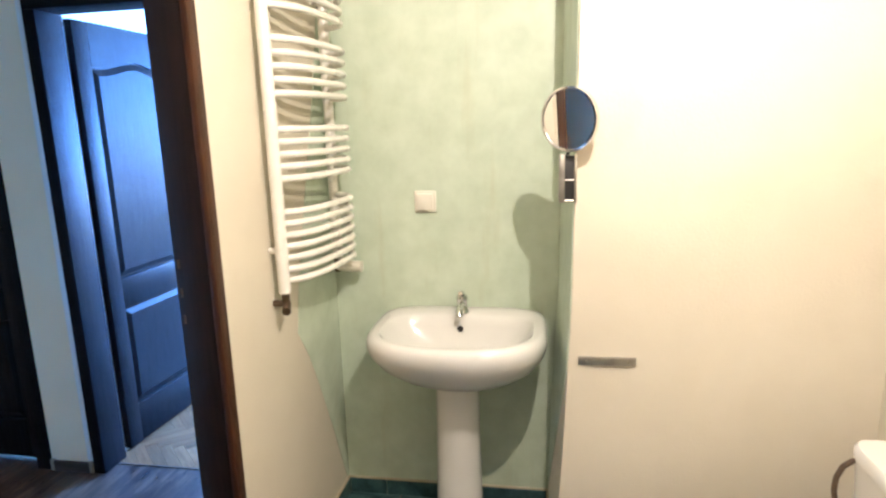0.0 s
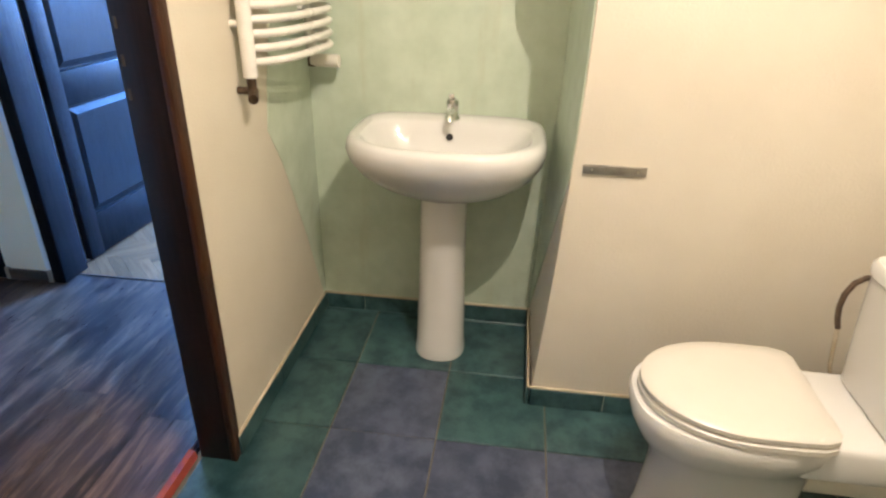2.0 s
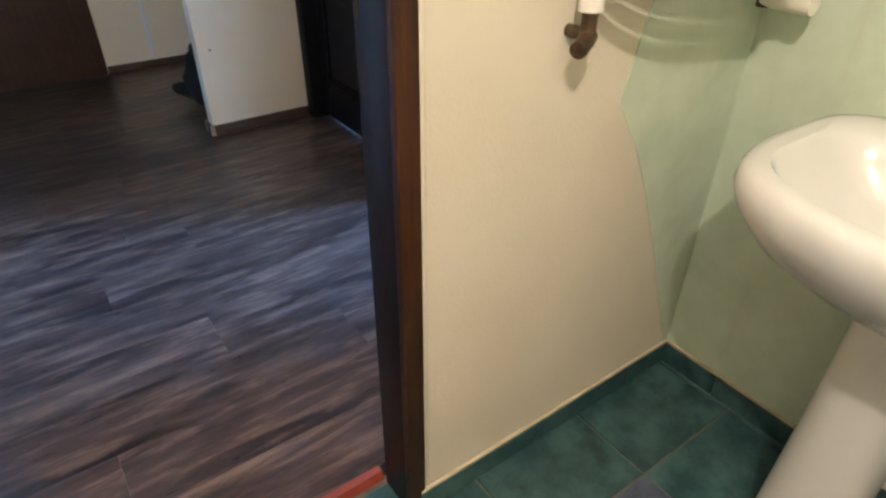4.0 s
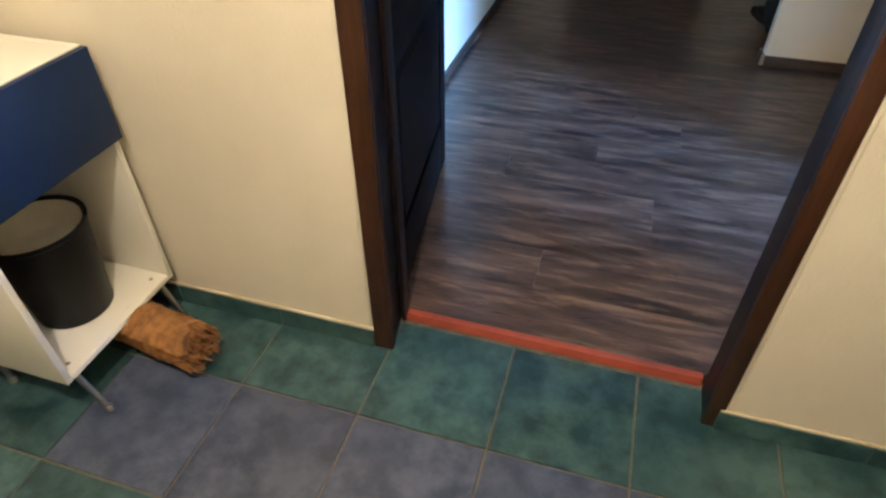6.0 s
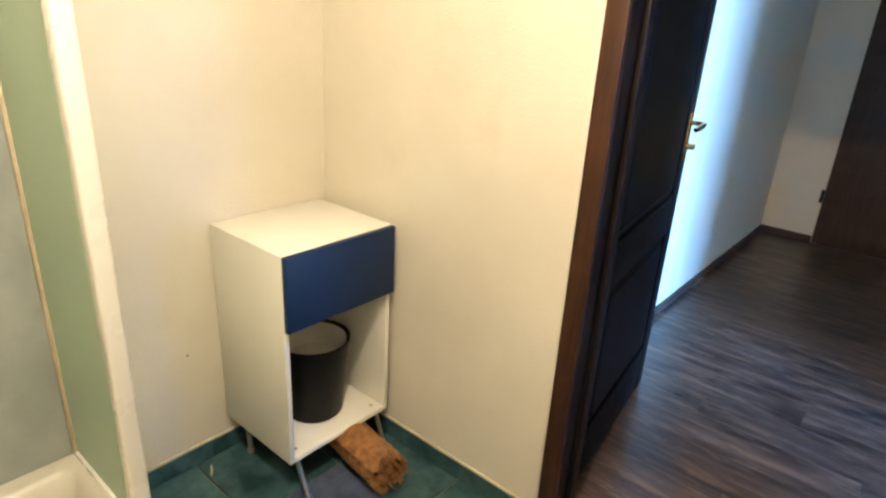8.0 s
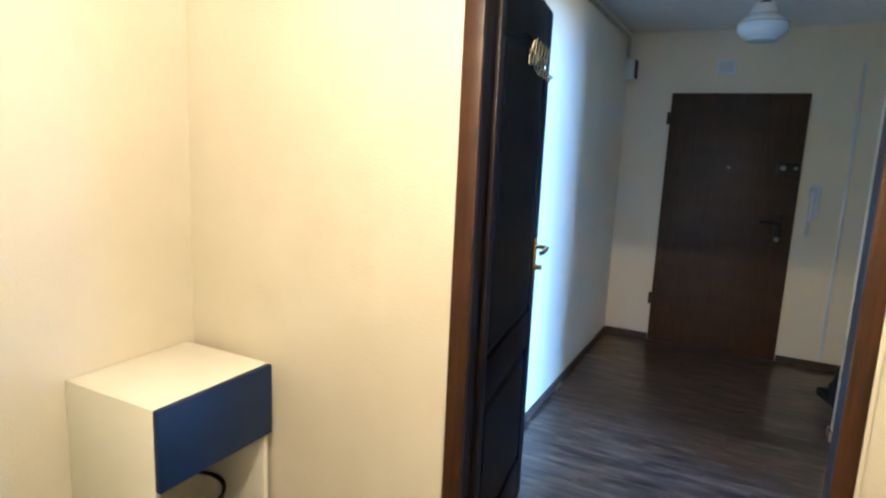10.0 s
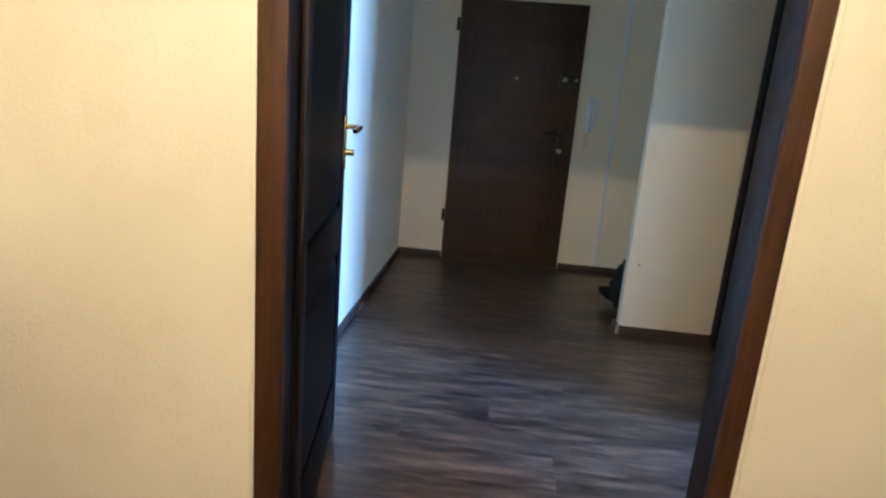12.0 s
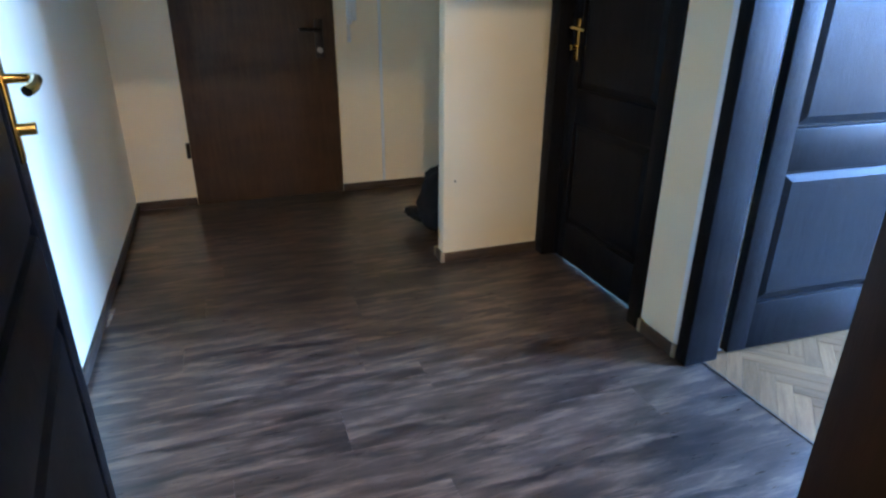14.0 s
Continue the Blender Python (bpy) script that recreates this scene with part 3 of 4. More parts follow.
part("lever", tube([(0.82, HALL_END - 0.02, 1.04), (0.82, HALL_END - 0.065, 1.04), (0.80, HALL_END - 0.07, 1.04), (0.70, HALL_END - 0.068, 1.045)], 0.010), DARK_METAL, plate4)
part("cylinder", moved(lathe([(0.0, 0), (0.017, 0.0), (0.017, 0.014), (0.0, 0.016)]), pose(0.82, HALL_END - 0.028, 0.925, 90)), STEEL, plate4)
part("peephole", moved(lathe([(0.0, 0), (0.011, 0.0), (0.009, 0.006), (0.0, 0.006)]), pose(0.454, HALL_END - 0.02, 1.42, 90)), STEEL, entry, "small steel peephole")
for z in (0.32, 1.72):
    part("hinge", lathe([(0.0, z), (0.011, z), (0.011, z + 0.09), (0.0, z + 0.09)], E_X0 - 0.012, HALL_END - 0.014, 14), DARK_METAL, entry)

# ---- bathroom things ----
# towel radiator
rad = thing("towel_radiator", "white bowed towel radiator on the wall beside the doorway", "radiator", pose(1.15, DOOR_Y, 0))
RX0, RX1, RY = 1.15, 1.635, -0.165
for x in (RX0, RX1):
    part("upright", moved(tube([(x, RY, 1.03), (x, RY, 2.06)], 0.019, 14), pose(-1.15, -DOOR_Y, 0)), ENAMEL, rad)
rows_z = [1.067 + 0.0345 * k for k in range(7)] + [1.374 + 0.0355 * k for k in range(5)] + [1.618 + 0.0380 * k for k in range(5)] + [1.86 + 0.038 * k for k in range(5)]
for z in rows_z:
    pts = []
    for k in range(17):
        s = k / 16
        pts.append((RX0 + (RX1 - RX0) * s, RY - 0.012 - 0.105 * (1 - (2 * s - 1) ** 4) ** 1.0 * (0.55 + 0.45 * s) if 0 < k < 16 else RY, z))
    part("bar", moved(tube(pts, 0.0108, 10), pose(-1.15, -DOOR_Y, 0)), ENAMEL, rad)
for x, z in ((RX0, 1.16), (RX1, 1.16), (RX0, 1.95), (RX1, 1.95)):
    part("wall_bracket", moved(tube([(x, RY, z), (x, DOOR_Y, z)], 0.009, 10), pose(-1.15, -DOOR_Y, 0)), ENAMEL, rad)
valve = part("valve", moved(tube([(RX0, RY, 1.035), (RX0, RY, 0.985), (RX0, RY, 0.98)], 0.0125, 12), pose(-1.15, -DOOR_Y, 0)), OLD_VALVE, rad, "tarnished bronze angle valve")
part("valve_knob", moved(tube([(RX0 + 0.005, RY, 0.995), (RX0 - 0.022, RY - 0.010, 0.982), (RX0 - 0.032, RY - 0.014, 0.98)], 0.0135, 12), pose(-1.15, -DOOR_Y, 0)), OLD_VALVE, valve)
part("valve_pipe", moved(tube([(RX0, RY, 0.995), (RX0, DOOR_Y, 0.995)], 0.010, 10), pose(-1.15, -DOOR_Y, 0)), OLD_VALVE, valve)
valve2 = part("valve", moved(tube([(RX1, RY, 1.035), (RX1, RY, 0.985), (RX1, RY, 0.98)], 0.016, 12), pose(-1.15, -DOOR_Y, 0)), OLD_VALVE, rad)
part("thermostat_knob", moved(tube([(RX1, RY, 1.0), (RX1 - 0.004, RY - 0.04, 1.0), (RX1 - 0.006, RY - 0.09, 1.0), (RX1 - 0.006, RY - 0.094, 1.0)], 0.021, 14), pose(-1.15, -DOOR_Y, 0)), PLASTIC, valve2, "white thermostat knob")

# washbasin
SY = -0.645
basin = thing("washbasin", "white ceramic pedestal washbasin against the green wall", "washbasin", pose(1.47, SY, 0))


def basin_ring(cx, z, a, b, p):
    """Rounder towards the room, squarer towards the wall."""
    front, rear = ring(cx, SY, z, a, b, 56, p), ring(cx, SY, z, a, b, 56, p + 2.2)
    return [(min((r if r[0] > cx else f)[0], SINK_X - 0.002) - 1.47, (r if r[0] > cx else f)[1] - SY, z) for f, r in zip(front, rear)]


part("bowl", loft([basin_ring(1.52, 0.595, 0.07, 0.085, 2.2), basin_ring(1.505, 0.622, 0.125, 0.15, 2.2), basin_ring(1.49, 0.66, 0.180, 0.222, 2.3), basin_ring(1.475, 0.71, 0.225, 0.275, 2.5), basin_ring(1.462, 0.76, 0.246, 0.304, 2.6), basin_ring(1.456, 0.795, 0.250, 0.310, 2.7),
                   basin_ring(1.456, 0.818, 0.247, 0.306, 2.7), basin_ring(1.456, 0.830, 0.238, 0.296, 2.7), basin_ring(1.454, 0.833, 0.224, 0.282, 2.7), basin_ring(1.425, 0.831, 0.178, 0.262, 2.6), basin_ring(1.422, 0.822, 0.170, 0.254, 2.6),
                   basin_ring(1.42, 0.79, 0.160, 0.236, 2.5), basin_ring(1.42, 0.74, 0.14, 0.195, 2.3), basin_ring(1.42, 0.70, 0.10, 0.13, 2.1), basin_ring(1.42, 0.69, 0.03, 0.03, 2.0)]), CERAMIC, basin)
part("pedestal", loft([[(x - 1.47, y - SY, z) for x, y, z in ring(cx, SY + 0.012, z, a, b, 40, 2.3)] for cx, z, a, b in ((1.50, 0.0, 0.105, 0.092), (1.50, 0.02, 0.105, 0.092), (1.50, 0.05, 0.099, 0.087), (1.505, 0.35, 0.085, 0.080), (1.51, 0.62, 0.085, 0.078), (1.51, 0.66, 0.09, 0.085))]), CERAMIC, basin)
tap = part("tap", moved(lathe([(0.0, 0.83), (0.025, 0.83), (0.025, 0.836), (0.020, 0.842), (0.019, 0.872), (0.022, 0.886), (0.018, 0.897), (0.0, 0.899)], 0, 0, 24), pose(0.148, 0.004, 0)), CHROME, basin, "chrome single-lever tap")
part("spout", moved(tube([(0.0, 0, 0.865), (-0.035, 0, 0.868), (-0.065, 0, 0.860), (-0.080, 0, 0.850), (-0.085, 0, 0.840)], 0.0115, 14), pose(0.148, 0.003, 0)), CHROME, tap)
part("lever", moved(tube([(0.008, 0, 0.896), (0.000, 0, 0.904), (-0.018, 0, 0.911), (-0.050, 0, 0.917)], 0.0085, 10), pose(0.148, 0.003, 0)), CHROME, tap)
part("overflow_hole", moved(lathe([(0.0, 0), (0.0115, 0), (0.0115, 0.003), (0.0, 0.003)]), pose(0.100, 0.006, 0.782, 0, -74, 0)), HOLE, basin, "dark overflow hole")
part("drain", moved(lathe([(0.0, 0.691), (0.028, 0.691), (0.026, 0.696), (0.0, 0.697)]), pose(-0.05, 0, 0)), CHROME, basin)

# shaving mirror on its bracket
MX, MY, MZ = 1.180, -1.006, 1.520
mirror = thing("shaving_mirror", "round chrome swivel mirror on a wall bracket", "mirror", pose(MX, MY, MZ))
face = pose(0, 0, 0, 0, -93, -35)
part("rim", moved(loft([ring(0, 0, z, r, r, 48) for r, z in ((0.080, -0.010), (0.0865, -0.008), (0.088, 0.0), (0.0865, 0.008), (0.081, 0.009), (0.080, 0.004))], True, False), face), CHROME, mirror)
part("glass", moved(loft([ring(0, 0, 0.0045, r, r, 48) for r in (0.0805, 0.06, 0.04, 0.02, 0.002)], False, True), face), MIRROR, mirror, "round mirror glass")
part("yoke", tube([(0.010, 0.0, -0.083), (0.022, 0.001, -0.088), (0.028, 0.002, -0.094), (0.028, 0.002, -0.105)], 0.006), CHROME, mirror)
bracket = part("bracket", boxes((0.020, -0.020, -0.222, 0.0395, 0.022, -0.098), bevel=0.002), HOLE, mirror, "dark recess of the wall bracket")
part("side_strip", boxes((0.012, -0.0235, -0.228, 0.0395, -0.0160, -0.094), bevel=0.002), CHROME, bracket)
part("side_strip", boxes((0.008, 0.0100, -0.228, 0.0395, 0.0260, -0.094), bevel=0.003), STEEL, bracket)
part("cross_bar", tube([(0.017, -0.016, -0.165), (0.017, 0.011, -0.165)], 0.0022, 8), STEEL, bracket)
part("cross_bar", tube([(0.017, -0.016, -0.222), (0.017, 0.011, -0.222)], 0.003, 8), STEEL, bracket)

# socket plate, holder strip
socket = thing("wall_socket", "white plastic socket cover on the green wall", "socket", pose(SINK_X, -0.500, 1.236))
part("plate", boxes((-0.010, -0.041, -0.041, 0, 0.041, 0.041), bevel=0.004), PLASTIC, socket)
part("cover", boxes((-0.022, -0.032, -0.032, -0.0102, 0.032, 0.032), bevel=0.005), PLASTIC, socket)
strip = thing("holder_strip", "narrow brushed steel strip screwed to the cream wall", "strip", pose(SHAFT_X, -1.125, 0.818))
part("strip", boxes((-0.008, -0.083, -0.0125, 0, 0.083, 0.0125), bevel=0.0015), STEEL, strip)
for y in (-0.06, 0.06):
    part("screw", moved(lathe([(0, 0), (0.004, 0), (0.003, 0.002), (0, 0.002)], n=12), pose(-0.008, y, 0, 0, -90)), CHROME, strip)

# toilet
TX = 0.84
toilet = thing("toilet", "white close-coupled toilet with the lid closed", "toilet", pose(TX, -1.42, 0))


def egg(z, half, front, back, tail, cy=0.0, n=20):
    """Plan outline of a seat: a half oval in front, straight sides that close in to the tail."""
    pts = [(half * math.cos(math.pi * i / n), cy + front * math.sin(math.pi * i / n), z) for i in range(n + 1)]
    side = [(-half, cy - back * 0.45, z), (-half * 0.985, cy - back * 0.75, z), (-tail - 0.01, cy - back + 0.01, z), (-tail + 0.01, cy - back, z), (tail - 0.01, cy - back, z), (tail + 0.01, cy - back + 0.01, z), (half * 0.985, cy - back * 0.75, z), (half, cy - back * 0.45, z)]
    return pts + side


part("bowl", loft([ring(0, -0.02, z, a, b, 44, p) for z, a, b, p in ((0.0, 0.105, 0.20, 2.6), (0.03, 0.10, 0.195, 2.6), (0.16, 0.098, 0.185, 2.5), (0.24, 0.11, 0.19, 2.4))] +
                  [ring(0, cy, z, a, b, 44, p) for z, a, b, p, cy in ((0.30, 0.15, 0.215, 2.4, 0.0), (0.345, 0.172, 0.235, 2.4, 0.0), (0.385, 0.178, 0.242, 2.4, 0.0), (0.398, 0.172, 0.236, 2.4, 0.0))]), CERAMIC, toilet)
part("rear_deck", boxes((-0.146, -0.43, 0.30, 0.146, -0.11, 0.4015), bevel=0.018, seg=3), CERAMIC, toilet)
part("seat", loft([egg(0.400, 0.174, 0.222, 0.165, 0.148), egg(0.403, 0.178, 0.226, 0.170, 0.152), egg(0.416, 0.178, 0.226, 0.170, 0.152), egg(0.419, 0.174, 0.222, 0.165, 0.148)]), SEAT_PLASTIC, toilet)
part("lid", loft([egg(0.4215, 0.170, 0.218, 0.165, 0.144), egg(0.425, 0.175, 0.224, 0.170, 0.149), egg(0.436, 0.175, 0.224, 0.170, 0.149), egg(0.441, 0.169, 0.217, 0.164, 0.144), egg(0.443, 0.13, 0.17, 0.125, 0.11)]), SEAT_PLASTIC, toilet)
for x in (-0.075, 0.075):
    part("hinge", tube([(x - 0.02, -0.180, 0.412), (x + 0.02, -0.180, 0.412)], 0.009), SEAT_PLASTIC, toilet)
tank = part("tank", loft([[(x, y, z) for x, y, z in ring(-0.02, -0.355, z, a, b, 40, 6)] for z, a, b in ((0.400, 0.145, 0.070), (0.408, 0.155, 0.078), (0.55, 0.165, 0.086), (0.69, 0.172, 0.090))]), CERAMIC, toilet)
part("tank_lid", loft([[(x, y, z) for x, y, z in ring(-0.02, -0.355, z, a, b, 40, 6)] for z, a, b in ((0.6905, 0.172, 0.090), (0.695, 0.178, 0.094), (0.718, 0.178, 0.094), (0.728, 0.170, 0.088))]), CERAMIC, tank)
part("flush_button", lathe([(0, 0.728), (0.022, 0.728), (0.020, 0.735), (0, 0.736)], -0.02, -0.355, 20), CHROME, tank)
part("outlet_pipe", tube([(0.0, -0.18, 0.2), (0.0, -0.30, 0.2), (0.0, -0.45, 0.19)], 0.052, 20), PLASTIC, toilet, "white plastic outlet pipe")
part("outlet_pipe_bolt", tube([(-0.10, -0.13, 0.03), (-0.118, -0.13, 0.03)], 0.009, 10), PLASTIC, toilet)
hose = thing("water_hose", "thin brown braided water hose beside the toilet tank", "hose", pose(1.0, -1.70, 0.5))
part("hose", moved(tube([(0.975, -1.76, 0.655), (0.985, -1.725, 0.672), (0.992, -1.700, 0.668), (0.998, -1.682, 0.648), (1.0, -1.670, 0.615), (1.0, -1.668, 0.58), (1.0, -1.674, 0.545), (1.0, -1.682, 0.52)], 0.007, 10), pose(-1.0, 1.70, -0.5)), HOSE, hose)
part("pipe", moved(tube([(1.0, -1.682, 0.522), (1.0, -1.684, 0.50), (1.005, -1.70, 0.40), (1.02, -1.74, 0.30), (1.05, -1.79, 0.24), (1.08, -1.868, 0.22)], 0.0055, 10), pose(-1.0, 1.70, -0.5)), CAULK, hose, "yellowed supply pipe")

# shower
tray = thing("shower_tray", "white acrylic shower tray with a raised rim", "shower tray", pose(-0.57, -1.41, 0))


def tray_ring(z, inset, radius):
    """Plan outline: two wide corners towards the room, two tight ones at the wall."""
    x0, x1, y0, y1 = -0.415 + inset, 0.450 - inset, -0.455 + inset, 0.432 - inset
    pts = []
    for cx, cy, a, r in ((x1 - radius, y1 - radius, 0, radius), (x0 + radius * 0.5, y1 - radius * 0.5, 90, radius * 0.5), (x0 + radius * 0.3, y0 + radius * 0.3, 180, radius * 0.3), (x1 - radius * 0.6, y0 + radius * 0.6, 270, radius * 0.6)):
        pts += [(x, y, z) for x, y in arc(cx, cy, r, a, a + 90, 9)]
    return pts


RIM = 0.25
part("basin", loft([tray_ring(0.0, 0.030, 0.05), tray_ring(0.214, 0.030, 0.05), tray_ring(0.217, 0.003, 0.07), tray_ring(0.222, 0.0, 0.07), tray_ring(0.243, 0.0, 0.07), tray_ring(RIM, 0.005, 0.068), tray_ring(RIM, 0.047, 0.06), tray_ring(0.247, 0.055, 0.07), tray_ring(0.238, 0.064, 0.085),
                    tray_ring(0.215, 0.074, 0.10), tray_ring(0.180, 0.086, 0.11), tray_ring(0.150, 0.102, 0.12), tray_ring(0.134, 0.125, 0.12), tray_ring(0.127, 0.160, 0.11), tray_ring(0.122, 0.25, 0.08)]), ACRYLIC, tray)
part("drain", lathe([(0, 0.121), (0.045, 0.122), (0.042, 0.127), (0, 0.128)], 0.1, -0.18, 24), CHROME, tray)
screen = thing("shower_screen", "white framed shower screen with frosted green glass", "shower screen", pose(-0.80, -1.0, RIM))
part("bottom_rail", boxes((-0.166, -0.014, 0.0, 0.192, 0.010, 0.014), bevel=0.003), ENAMEL, screen)
part("track", tube([(0.245, 0.002, 0.005), (0.57, 0.002, 0.005), (0.610, -0.006, 0.005), (0.638, -0.034, 0.005), (0.646, -0.075, 0.005), (0.646, -0.80, 0.005)], 0.0095, 10), ENAMEL, screen, "white bead along the rim")
part("top_rail", boxes((-0.185, -0.016, 1.65, 0.245, 0.012, 1.69), bevel=0.003), ENAMEL, screen)
part("wall_profile", boxes((-0.184, -0.014, 0.0005, -0.1665, 0.010, 1.6495), bevel=0.003), CAULK, screen, "yellowed narrow wall profile")
part("post", boxes((0.1925, -0.018, 0.0, 0.208, 0.014, 1.6495), bevel=0.004), ENAMEL, screen)
part("post", boxes((0.2085, -0.024, 0.0, 0.245, 0.016, 1.6495), bevel=0.007, seg=3), ENAMEL, screen)
part("latch", boxes((0.228, -0.034, 0.0, 0.250, -0.0265, 0.022), bevel=0.003), CAULK, screen, "yellowed corner fitting")
part("pane", boxes((-0.166, -0.006, 0.0145, 0.192, -0.001, 1.6495)), FROST, screen, "frosted pale green pane")
mat = thing("shower_mat", "cream rubber bath mat with green dots in the shower tray", "bath mat", pose(-0.498, -1.352, 0.1275, 0, 0, 35.5))
mat_edge = []
for k in range(72):
    t = 2 * math.pi * k / 72
    q = 0.004 * math.cos(18 * t)
    x, y, _ = ring(0, 0, 0, 0.181 + q, 0.187 + q, 72, 4.5)[k]
    mat_edge.append((x, y))
part("sheet", prism(mat_edge, 0.0, 0.006, axes="xy"), MAT_CREAM, mat)
dot = mesh_of("dot", lathe([(0, 0.006), (0.0055, 0.006), (0.0045, 0.0085), (0, 0.009)], n=8), MAT_DOT)
ringlet = mesh_of("ring", loft([ring(0, 0, z, r, r, 12) for r, z in ((0.0155, 0.0055), (0.0142, 0.0095), (0.0095, 0.0095), (0.0078, 0.0055))], False, False), MAT_CREAM)
for i in range(11):
    for j in range(11):
        spot = pose(-0.160 + 0.032 * i, -0.165 + 0.033 * j, 0)
        piece("dot", dot, mat, spot)
        piece("ring", ringlet, mat, spot)

# cabinet on legs
CX0, CX1, CY0, CY1, CZ0, CZ1 = -0.985, -0.634, -0.560, -0.158, 0.135, 0.809
cab = thing("cabinet", "white cabinet on legs with a navy drawer and open niche", "cabinet", pose(CX0, CY0, 0))
W_, D_, B_ = CY1 - CY0, CX1 - CX0, 0.016


def cab_box(x0, y0, z0, x1, y1, z1, bevel=0.0015):
    return boxes((x0, y0, z0, x1, y1, z1), bevel=bevel)


part("side_panel", cab_box(0, 0, CZ0, D_, B_, CZ1), MELAMINE, cab)
part("side_panel", cab_box(0, W_ - B_, CZ0, D_, W_, CZ1), MELAMINE, cab)
part("top_panel", cab_box(0, B_ + 0.0004, CZ1 - B_, D_, W_ - B_ - 0.0004, CZ1), MELAMINE, cab)
part("bottom_panel", cab_box(0, B_ + 0.0004, CZ0, D_, W_ - B_ - 0.0004, CZ0 + B_), MELAMINE, cab)
part("back_panel", cab_box(0.004, B_ + 0.0004, CZ0 + B_, 0.010, W_ - B_ - 0.0004, CZ1 - B_, 0), MELAMINE, cab)
part("drawer_front", cab_box(D_ + 0.001, 0.001, 0.586, D_ + 0.019, W_ - 0.001, CZ1 - 0.002, 0.002), BLUE_FRONT, cab, "navy blue lacquered drawer front")
part("drawer_box", boxes((0.02, B_ + 0.014, 0.60, D_, W_ - B_ - 0.014, 0.72)), MELAMINE, cab)
for x, foot in ((0.055, 0.070), (D_ - 0.024, D_ + 0.030)):
    for y in (0.038, W_ - 0.038):
        leg = tube([(x, y, CZ0 - 0.002), (x + (foot - x) * 0.5, y, CZ0 * 0.5), (foot, y, 0.010)], 0.0085, 14)
        lathe_pad = [ring(foot, y, z, r, r, 14) for r, z in ((0.012, 0.0), (0.013, 0.003), (0.0125, 0.014), (0.009, 0.018))]
        loft(lathe_pad, bm=leg)
        loft([ring(x, y, z, r, r, 14) for r, z in ((0.020, CZ0 - 0.006), (0.022, CZ0 - 0.004), (0.022, CZ0))], bm=leg)
        part("leg", leg, STEEL, cab, "thin splayed steel leg")
for y in (0.045, W_ - 0.045):
    part("screw_cap", lathe([(0, CZ0 + B_), (0.006, CZ0 + B_), (0.005, CZ0 + B_ + 0.0015), (0, CZ0 + B_ + 0.0015)], D_ - 0.035, y, 12), STEEL, cab)

# bin in the niche
bin_ob = thing("waste_bin", "black plastic waste bin in the cabinet niche", "waste bin", pose(-0.795, -0.345, CZ0 + B_))
part("shell", lathe([(0.0, 0), (0.088, 0), (0.092, 0.004), (0.116, 0.262), (0.121, 0.266), (0.121, 0.275), (0.116, 0.276), (0.112, 0.268), (0.090, 0.012), (0.0, 0.010)], n=40), BIN_BLACK, bin_ob)
part("liner", loft([ring(0, 0, z, r, r, 40) for r, z in ((0.1085, 0.268), (0.107, 0.245), (0.103, 0.215), (0.092, 0.198), (0.05, 0.19), (0.02, 0.193))], False, True), LINER, bin_ob, "pale grey bin liner")

# rolled coir mat under the cabinet
roll = thing("rolled_doormat", "rolled brown coir doormat under the cabinet", "doormat", pose(-0.635, -0.312, 0.0, 0, 0, -8))
sp = []
turns, n = 2.4, 84
for k in range(n + 1):
    a = 2 * math.pi * turns * k / n
    r = 0.013 + 0.052 * k / n
    sp.append((a, r))


def roll_ring(x, phase):
    outer, inner = [], []
    rib = 1 + 0.035 * math.sin(phase * 6.0)
    for a, r in sp:
        w = rib * (1 + 0.03 * math.sin(5 * a + phase))
        tip = x + (0.022 * math.sin(3.1 * a) + 0.012 * math.sin(7.7 * a) + 0.10 * max(0.0, r - 0.045) if x > 0.165 else 0.0)
        outer.append((tip, (r + 0.0055) * w * math.cos(a) * 1.12, 0.077 + (r + 0.0055) * w * math.sin(a) * 1.04))
        inner.append((tip, (r - 0.0055) * w * math.cos(a) * 1.12, 0.077 + (r - 0.0055) * w * math.sin(a) * 1.04))
    return outer + inner[::-1]


part("sheet", loft([roll_ring(-0.18 + 0.357 * k / 48, 0.26 * k) for k in range(49)]), COIR, roll)
fringe = bmesh.new()
for k in range(260):
    a, r = sp[int(random.random() * n)]
    y, z = (r + random.uniform(-0.005, 0.005)) * math.cos(a) * 1.12, 0.077 + (r + random.uniform(-0.005, 0.005)) * math.sin(a) * 1.04
    if z < 0.010:
        continue
    tube([(0.165, y, z), (0.188 + random.random() * 0.026, y + random.uniform(-0.008, 0.008), z + random.uniform(-0.010, 0.004))], 0.0017, 4, fringe)
part("fringe", fringe, COIR, roll)

# bathroom lamp fitting
fit_lamp = thing("ceiling_lamp", "plain bathroom ceiling lamp holder with a bulb", "lamp", pose(0.23, -1.155, CEIL))
part("holder", lathe([(0, 0), (0.03, 0), (0.028, -0.012), (0.006, -0.016), (0.006, -0.075), (0.018, -0.08), (0.018, -0.10), (0, -0.10)], n=24), PLASTIC, fit_lamp)

